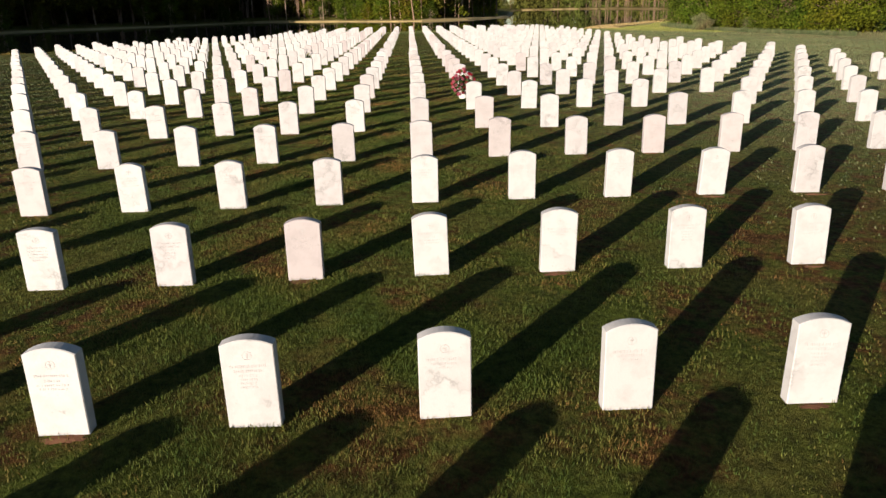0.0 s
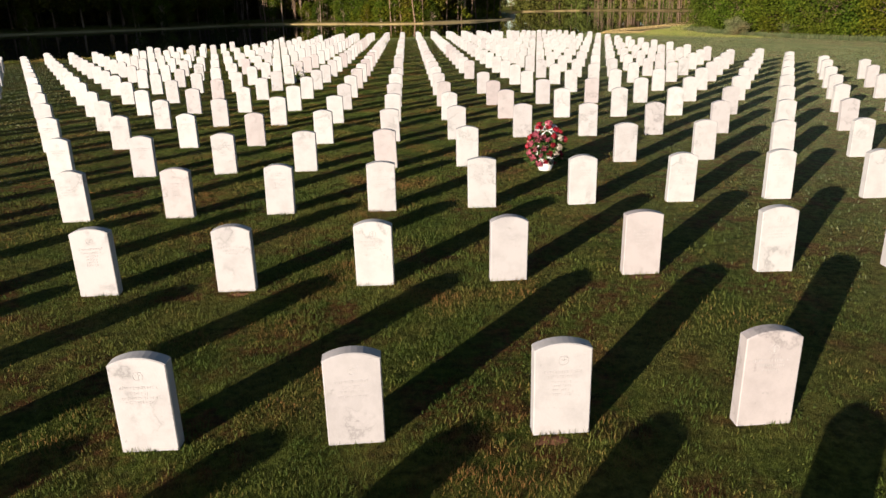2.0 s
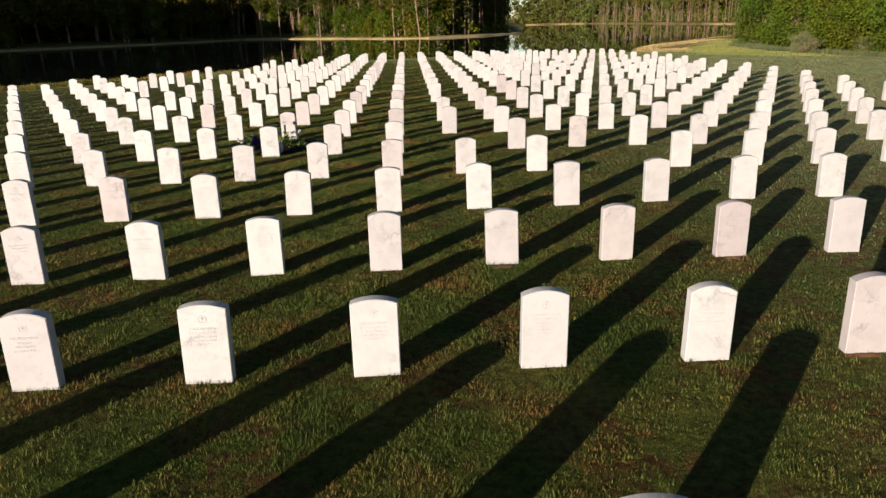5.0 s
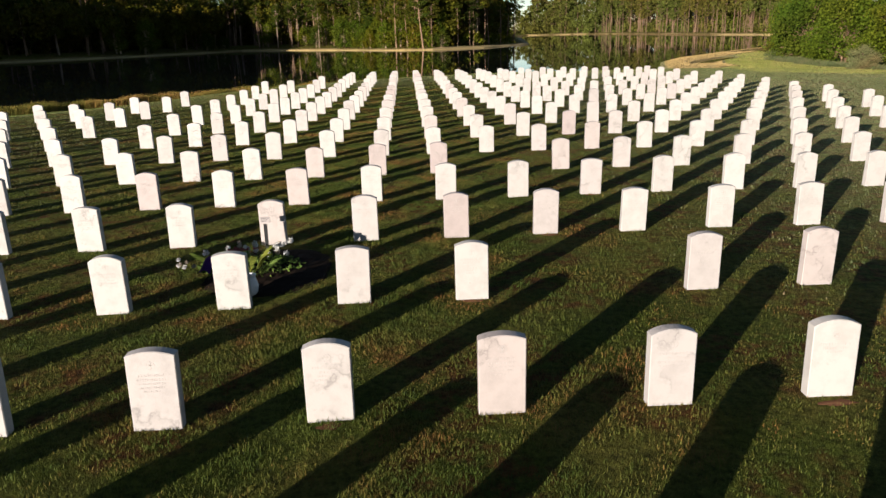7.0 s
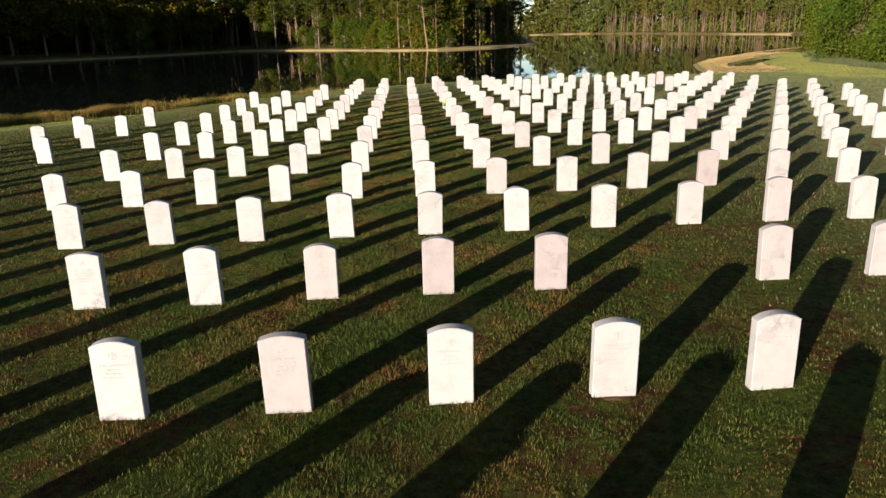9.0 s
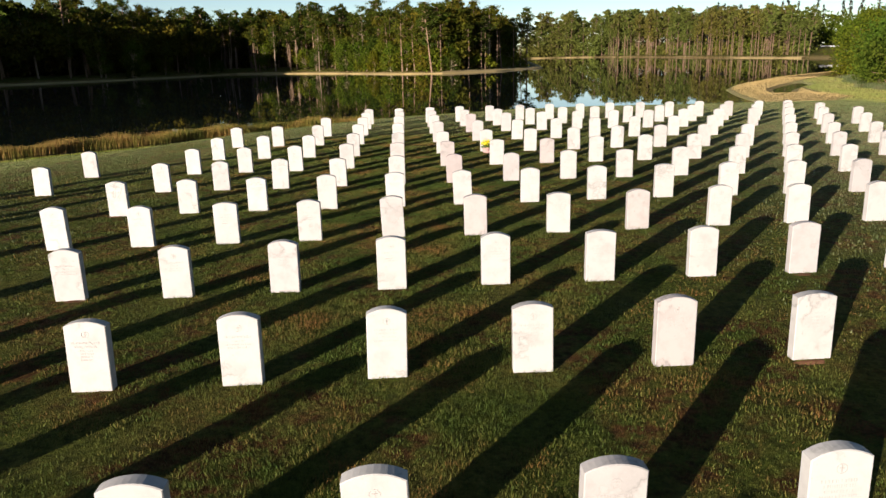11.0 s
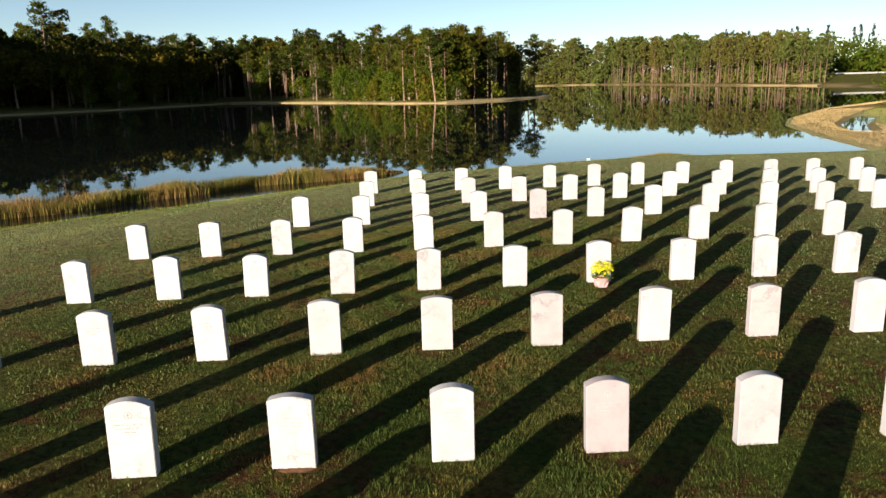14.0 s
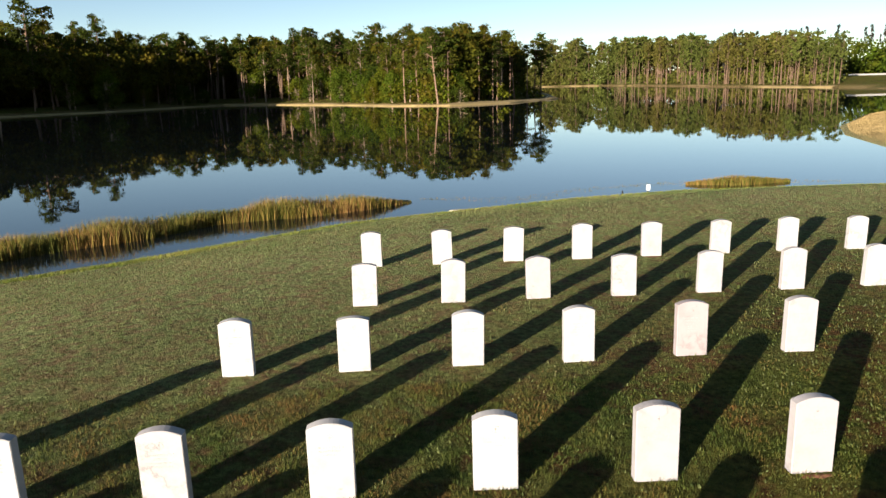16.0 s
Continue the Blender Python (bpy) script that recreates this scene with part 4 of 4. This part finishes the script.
CLAY = plain("clay_pot", (0.345, 0.203, 0.135), 0.8, 0.2, 15)
FOIL = plain("pink_wrap", (0.450, 0.270, 0.247), 0.5, 0.3, 9)
# soil taken near black, with the grave's shadow put into its colour
SHADE_SOIL = plain("shade_soil", (0.016, 0.011, 0.008), 0.95, 0.4, 14, 0.03)
BLACK = plain("black_metal", (0.006, 0.006, 0.006), 0.6, 0.2, 10)
CARD = plain("white_card", (0.562, 0.562, 0.547), 0.6, 0.05, 10)
BLUE = plain("blue_print", (0.16, 0.42, 0.62), 0.6, 0.1, 10)
SAND = plain("pale_sand", (0.315, 0.270, 0.203), 0.95, 0.2, 6)


def lathe(profile, sides=20, wobble=0.0, seed=0):
    rnd_ = random.Random(seed)
    b = bmesh.new()
    rings = []
    for r, z in profile:
        rings.append([b.verts.new(((r + rnd_.uniform(-wobble, wobble)) * math.cos(6.28319 * k / sides), (r + rnd_.uniform(-wobble, wobble)) * math.sin(6.28319 * k / sides), z)) for k in range(sides)])
    for p, q in zip(rings, rings[1:]):
        for k in range(sides):
            b.faces.new((p[k], p[(k + 1) % sides], q[(k + 1) % sides], q[k]))
    b.faces.new(rings[0][::-1])
    b.faces.new(rings[-1])
    return b


def rose_bm(size, seed):
    """A rose: three whorls of cupped petals round a bud."""
    rnd_ = random.Random(seed)
    b = bmesh.new()
    for layer, (n, r, h, open_) in enumerate(((6, 0.95, 0.95, 0.15), (5, 0.70, 1.12, 0.1), (4, 0.42, 1.22, 0.0), (3, 0.2, 1.26, 0.0))):
        for k in range(n):
            a = 6.28319 * (k + 0.5 * layer + rnd_.uniform(-0.12, 0.12)) / n
            w = 3.6 / n
            rows = []
            for u, rr in ((0.0, 0.35), (0.5, 1.0), (1.0, 0.74 + open_)):
                rows.append([b.verts.new(Vector((math.cos(a + w * s) * r * rr, math.sin(a + w * s) * r * rr, h * u * (1 - 0.12 * abs(s)) - (0.12 if u == 1.0 else 0) * open_)) * size) for s in (-0.5, 0, 0.5)])
            for p, q in zip(rows, rows[1:]):
                for c in range(2):
                    b.faces.new((p[c], p[c + 1], q[c + 1], q[c]))
    return b


def daisy_bm(size, seed, petals=11):
    rnd_ = random.Random(seed)
    b = bmesh.new()
    for ring_, (n, r, z) in enumerate(((petals, 1.0, 0.05), (petals - 3, 0.65, 0.22), (5, 0.35, 0.35))):
        for k in range(n):
            a = 6.28319 * k / n + rnd_.uniform(-0.1, 0.1)
            w = 2.2 / n
            v = [b.verts.new(Vector((math.cos(a + s) * q * r, math.sin(a + s) * q * r, z + h)) * size) for s, q, h in ((0, 0.05, -0.05), (-w, 0.6, 0.1), (0, 1.0, 0.05), (w, 0.6, 0.1))]
            b.faces.new(v)
    return b


def foliage_bm(rng_, centre, radius, number, leaf, flat=0.8):
    """Pointed leaves on a rounded clump."""
    b = bmesh.new()
    for k in range(number):
        d = Vector(rng_.normal(0, 1, 3)).normalized()
        at = Vector(centre) + Vector((d.x * radius[0], d.y * radius[1], abs(d.z) * radius[2] * flat)) * float(rng_.uniform(0.5, 1.1))
        side = d.cross(Vector(rng_.normal(0, 1, 3))).normalized() * leaf * 0.28
        tip = (d + Vector(rng_.normal(0, 0.4, 3))).normalized() * leaf
        v = [b.verts.new(at), b.verts.new(at + tip * 0.5 + side), b.verts.new(at + tip), b.verts.new(at + tip * 0.5 - side)]
        b.faces.new(v)
    return b


def tube_bm(points, radius, sides=8):
    tv_, tf_ = [], []
    tube(tv_, tf_, [Vector(p) for p in points], [radius] * len(points), sides)
    b = bmesh.new()
    vs = [b.verts.new(p) for p in tv_]
    for f_ in tf_:
        b.faces.new([vs[q] for q in f_])
    b.faces.new(vs[:sides][::-1])
    b.faces.new(vs[-sides:])
    return b


def shared_part(name, mesh, parent, m):
    ob_ = new(name, mesh)
    ob_.parent = parent
    ob_.matrix_basis = m
    return ob_


def mesh_of(b, name, material):
    me = bpy.data.meshes.new(name)
    b.to_mesh(me)
    b.free()
    me.materials.append(material)
    return me


def facing(at, out, size=1.0):
    """A pose at a place, with its z axis along a direction."""
    q = Vector(out).to_track_quat("Z", "Y")
    return Matrix.LocRotScale(at, q, (size, size, size))


# a white basket of roses
rng = np.random.default_rng(21)
basket = new("flower_basket")
tagged(basket, "white wicker basket of red and pink roses before a headstone", "flower basket")
prof = []
for k in range(9):
    u = k / 8
    prof += [(0.075 + 0.05 * u + 0.006, 0.012 + 0.15 * u), (0.075 + 0.05 * u, 0.022 + 0.15 * u)]
part("basket", lathe([(0.07, 0.0)] + prof + [(0.115, 0.165), (0.07, 0.11)], 22), WICKER, basket, "white woven wicker")
part("handle", tube_bm([(0.125 * math.cos(a), -0.05, 0.16 + 0.37 * math.sin(a)) for a in np.linspace(0, math.pi, 15)], 0.007), WICKER, basket)
part("foliage", foliage_bm(rng, (0, 0, 0.12), (0.22, 0.19, 0.45), 560, 0.06), GREENERY, basket, "dark green florist leaves")
part("fern_sprays", foliage_bm(rng, (0, 0.03, 0.20), (0.22, 0.14, 0.42), 150, 0.09), GREENERY, basket)
rose_sets = [[mesh_of(rose_bm(1.0, 30 + k), "rose", mat_) for k in range(2)] for mat_ in (RED, PINK, SALMON, CREAM)]
picks = [0, 0, 1, 2, 0, 3, 0, 1, 0, 2, 0, 3, 1]
for k in range(58):
    g = k * 2.39996
    u = 1 - (k + 0.5) / 58 * 1.7
    r = math.sqrt(max(0, 1 - u * u))
    d = Vector((math.cos(g) * r, math.sin(g) * r, u))
    at = Vector((d.x * 0.20, d.y * 0.17, 0.31 + d.z * 0.25)) * float(rng.uniform(0.74, 1.12))
    shared_part("rose", rose_sets[picks[k % 13]][k % 2], basket, facing(at, d, float(rng.uniform(0.034, 0.056))))
basket.matrix_basis = pose(1.13, 14.06, gz(1.13, 14.06), 0, 0, 8) @ Matrix.Diagonal((1.2, 1.15, 1.12, 1))

# a pot of yellow chrysanthemums
pot = new("potted_chrysanthemum")
tagged(pot, "yellow chrysanthemum in a wrapped clay pot beside a headstone", "potted plant")
part("pot", lathe([(0.065, 0.0), (0.085, 0.11), (0.095, 0.115), (0.095, 0.14), (0.08, 0.14), (0.07, 0.11)], 20), CLAY, pot)
part("wrap", lathe([(0.085, 0.002), (0.092, 0.05), (0.108, 0.10), (0.128, 0.135), (0.12, 0.13), (0.09, 0.09)], 18, 0.013, 3), FOIL, pot, "crinkled pink wrapping")
part("foliage", foliage_bm(rng, (0, 0, 0.14), (0.13, 0.13, 0.15), 190, 0.045), GREENERY, pot)
daisies = [mesh_of(daisy_bm(1.0, 60 + k), "flower_head", YELLOW) for k in range(2)]
for k in range(96):
    g = k * 2.39996
    u = 1 - (k + 0.5) / 96 * 0.85
    r = math.sqrt(max(0, 1 - u * u))
    d = Vector((math.cos(g) * r, math.sin(g) * r, u))
    shared_part("flower_head", daisies[k % 2], pot, facing(Vector((d.x * 0.15, d.y * 0.15, 0.21 + d.z * 0.14)) * float(rng.uniform(0.88, 1.1)), d + Vector(rng.normal(0, 0.35, 3)), float(rng.uniform(0.018, 0.030))))
pot.matrix_basis = pose(-2.46, 55.42, gz(-2.46, 55.42), 0, 0, 20)

# funeral flowers on a fresh grave
GRAVE = (-4.75, 30.25)
# low mound, wide and near black in place of the shadow by the flowers
nv, nf, side = [], [], 26
for a in range(side):
    for c in range(side):
        u, w = a / (side - 1) * 2 - 1, c / (side - 1) * 2 - 1
        lift = max(0.0, 1 - (abs(u) ** 2.4 + abs(w) ** 2.4)) ** 0.5 * 0.05
        lift += noise.noise(Vector((u * 6, w * 6, 3))) * 0.025 * (1 if lift > 0 else 0) - (0.03 if lift == 0 else 0)
        nv.append((u * 0.74, w * 0.92, lift))
nf = [(a * side + c, (a + 1) * side + c, (a + 1) * side + c + 1, a * side + c + 1) for a in range(side - 1) for c in range(side - 1)]
mound = new("soil_mound", mesh_from("soil_mound", nv, nf, SHADE_SOIL))
mound.matrix_basis = pose(*GRAVE, gz(*GRAVE))
tagged(mound, "low near-black soil mound standing in for shadow on a fresh grave", "soil")

spray = new("funeral_flowers")
tagged(spray, "heap of white flowers, palm fronds and purple ribbon on grave", "flowers")
part("foliage", foliage_bm(rng, (0, 0, 0.03), (0.68, 0.42, 0.22), 460, 0.08), GREENERY, spray, "dark green leaves")


def frond_bm(length, seed):
    rnd_ = random.Random(seed)
    b = bmesh.new()
    for k in range(22):
        u = k / 21
        at = Vector((u * length, 0, 0.28 * length * math.sin(u * 2.4)))
        for s in (-1, 1):
            reach = 0.42 * length * math.sin(0.25 + u * 2.6) * rnd_.uniform(0.85, 1.1)
            tip = at + Vector((reach * 0.7, s * reach * 0.8, -0.1 * reach))
            v = [b.verts.new(at), b.verts.new(at.lerp(tip, 0.5) + Vector((0.012, 0, 0.01))), b.verts.new(tip), b.verts.new(at.lerp(tip, 0.5) - Vector((0.012, 0, 0.0)))]
            b.faces.new(v)
    return b


frond = mesh_of(frond_bm(0.33, 1), "palm_frond", GREENERY)
for x, y, z, a, tilt in ((0.14, -0.30, 0.08, -20, -34), (0.24, -0.34, 0.06, 10, -24), (0.06, -0.32, 0.08, -70, -40), (0.2, -0.36, 0.05, -50, -20), (0.16, -0.22, 0.10, 35, -40), (-0.5, -0.1, 0.1, 160, -20)):
    shared_part("palm_frond", frond, spray, pose(x, y, z, 0, tilt, a))
white = [mesh_of(rose_bm(1.0, 80 + k), "white_flower", m_) for k, m_ in enumerate((WHITE, WHITE, CREAM))]
for k in range(30):
    x, y = float(rng.uniform(-0.35, 0.55)), float(rng.uniform(0.05, 0.42))
    if k > 22:
        x, y = float(rng.uniform(-0.95, -0.5)), float(rng.uniform(-0.35, 0.2))
    shared_part("white_flower", white[k % 3], spray, facing((x, y, float(rng.uniform(0.16, 0.32))), (float(rng.uniform(-0.5, 0.5)), -0.7, 0.8), float(rng.uniform(0.03, 0.055))))
pinks = mesh_of(rose_bm(1.0, 90), "pink_flower", PINK)
for k in range(11):
    shared_part("pink_flower", pinks, spray, facing((float(rng.uniform(-0.3, 0.1)), float(rng.uniform(0.0, 0.3)), 0.25), (0, -0.6, 0.8), 0.035))
b = bmesh.new()
prev = None
for k in range(15):
    u = k / 14
    w = 0.09 * (0.6 + math.sin(u * 3.14))
    at = Vector((-0.62 + 0.36 * u, -0.36 + 0.42 * u, 0.10 + 0.10 * math.sin(u * 6.5)))
    pair = [b.verts.new(at + Vector((0.05, -0.05, w))), b.verts.new(at - Vector((0.05, -0.05, w)))]
    if prev:
        b.faces.new((prev[0], prev[1], pair[1], pair[0]))
    prev = pair
part("ribbon", b, PURPLE, spray, "shiny purple ribbon")
spray.matrix_basis = pose(-4.98, 30.25, gz(-4.98, 30.25) + 0.02) @ Matrix.Diagonal((0.84, 0.84, 0.85, 1))

vase = part("vase", lathe([(0.05, 0.0), (0.085, 0.06), (0.10, 0.16), (0.075, 0.26), (0.06, 0.30), (0.08, 0.34), (0.07, 0.335), (0.05, 0.3)], 20), CARD, None)
tagged(vase, "white rounded flower vase behind a headstone", "vase")
vase.matrix_basis = pose(-4.79, 29.42, gz(-4.79, 29.42)) @ Matrix.Diagonal((0.75, 0.75, 0.7, 1))

marker = new("grave_marker")
tagged(marker, "small temporary grave marker with white card on black post", "grave marker")
b = bmesh.new()
bar(b, -0.022, 0.022, -0.1, 0.33, -0.012, 0.012)
part("post", b, BLACK, marker)
b = bmesh.new()
bar(b, -0.065, 0.065, 0.345, 0.41, -0.016, 0.010)
plate = part("plate", b, plain("worn_card", (0.30, 0.27, 0.26), 0.7, 0.2, 10), marker, "white card in metal frame")
b = bmesh.new()
for k in range(3):
    bar(b, -0.05, 0.05 - 0.015 * k, 0.396 - 0.017 * k, 0.401 - 0.017 * k, -0.0175, -0.0155)
part("printed_lines", b, BLACK, plate)
marker.matrix_basis = pose(-4.93, 31.12, gz(-4.93, 31.12), -4, 0, 6) @ Matrix.Diagonal((1.0, 1.0, 1.1, 1))

# a small sign and a stake at the water's edge
sign = new("shore_sign")
tagged(sign, "small white and blue sign on a post at the shore", "sign")
b = bmesh.new()
bar(b, -0.02, 0.02, -0.2, 0.42, -0.02, 0.02)
part("post", b, BLACK, sign)
b = bmesh.new()
bar(b, -0.085, 0.085, 0.16, 0.40, -0.035, -0.022)
plate = part("panel", b, CARD, sign, "white sign panel")
b = bmesh.new()
bar(b, -0.065, 0.065, 0.33, 0.38, -0.038, -0.034)
bar(b, -0.065, 0.03, 0.28, 0.32, -0.038, -0.034)
bar(b, -0.03, 0.065, 0.20, 0.24, -0.038, -0.034)
part("print", b, BLUE, plate, "blue printing")
sign.matrix_basis = pose(3.2, 78.6, gz(3.2, 78.6), 0, 0, -4) @ Matrix.Diagonal((0.8, 0.8, 0.85, 1))
stake = part("stake", tube_bm([(0, 0, -0.1), (0, 0, 0.16)], 0.03), BLACK, None)
tagged(stake, "short dark stake on the shore", "stake")
stake.matrix_basis = pose(2.15, 78.2, gz(2.15, 78.2))
slab = part("sand_patch", lathe([(0.42, 0.0), (0.40, 0.025), (0.2, 0.035)], 18, 0.08, 4), SAND, None)
tagged(slab, "pale bare sandy patch at the grass edge", "sand")
slab.matrix_basis = pose(-3.6, 76.0, gz(-3.6, 76.0)) @ Matrix.Diagonal((1.1, 0.35, 1, 1))
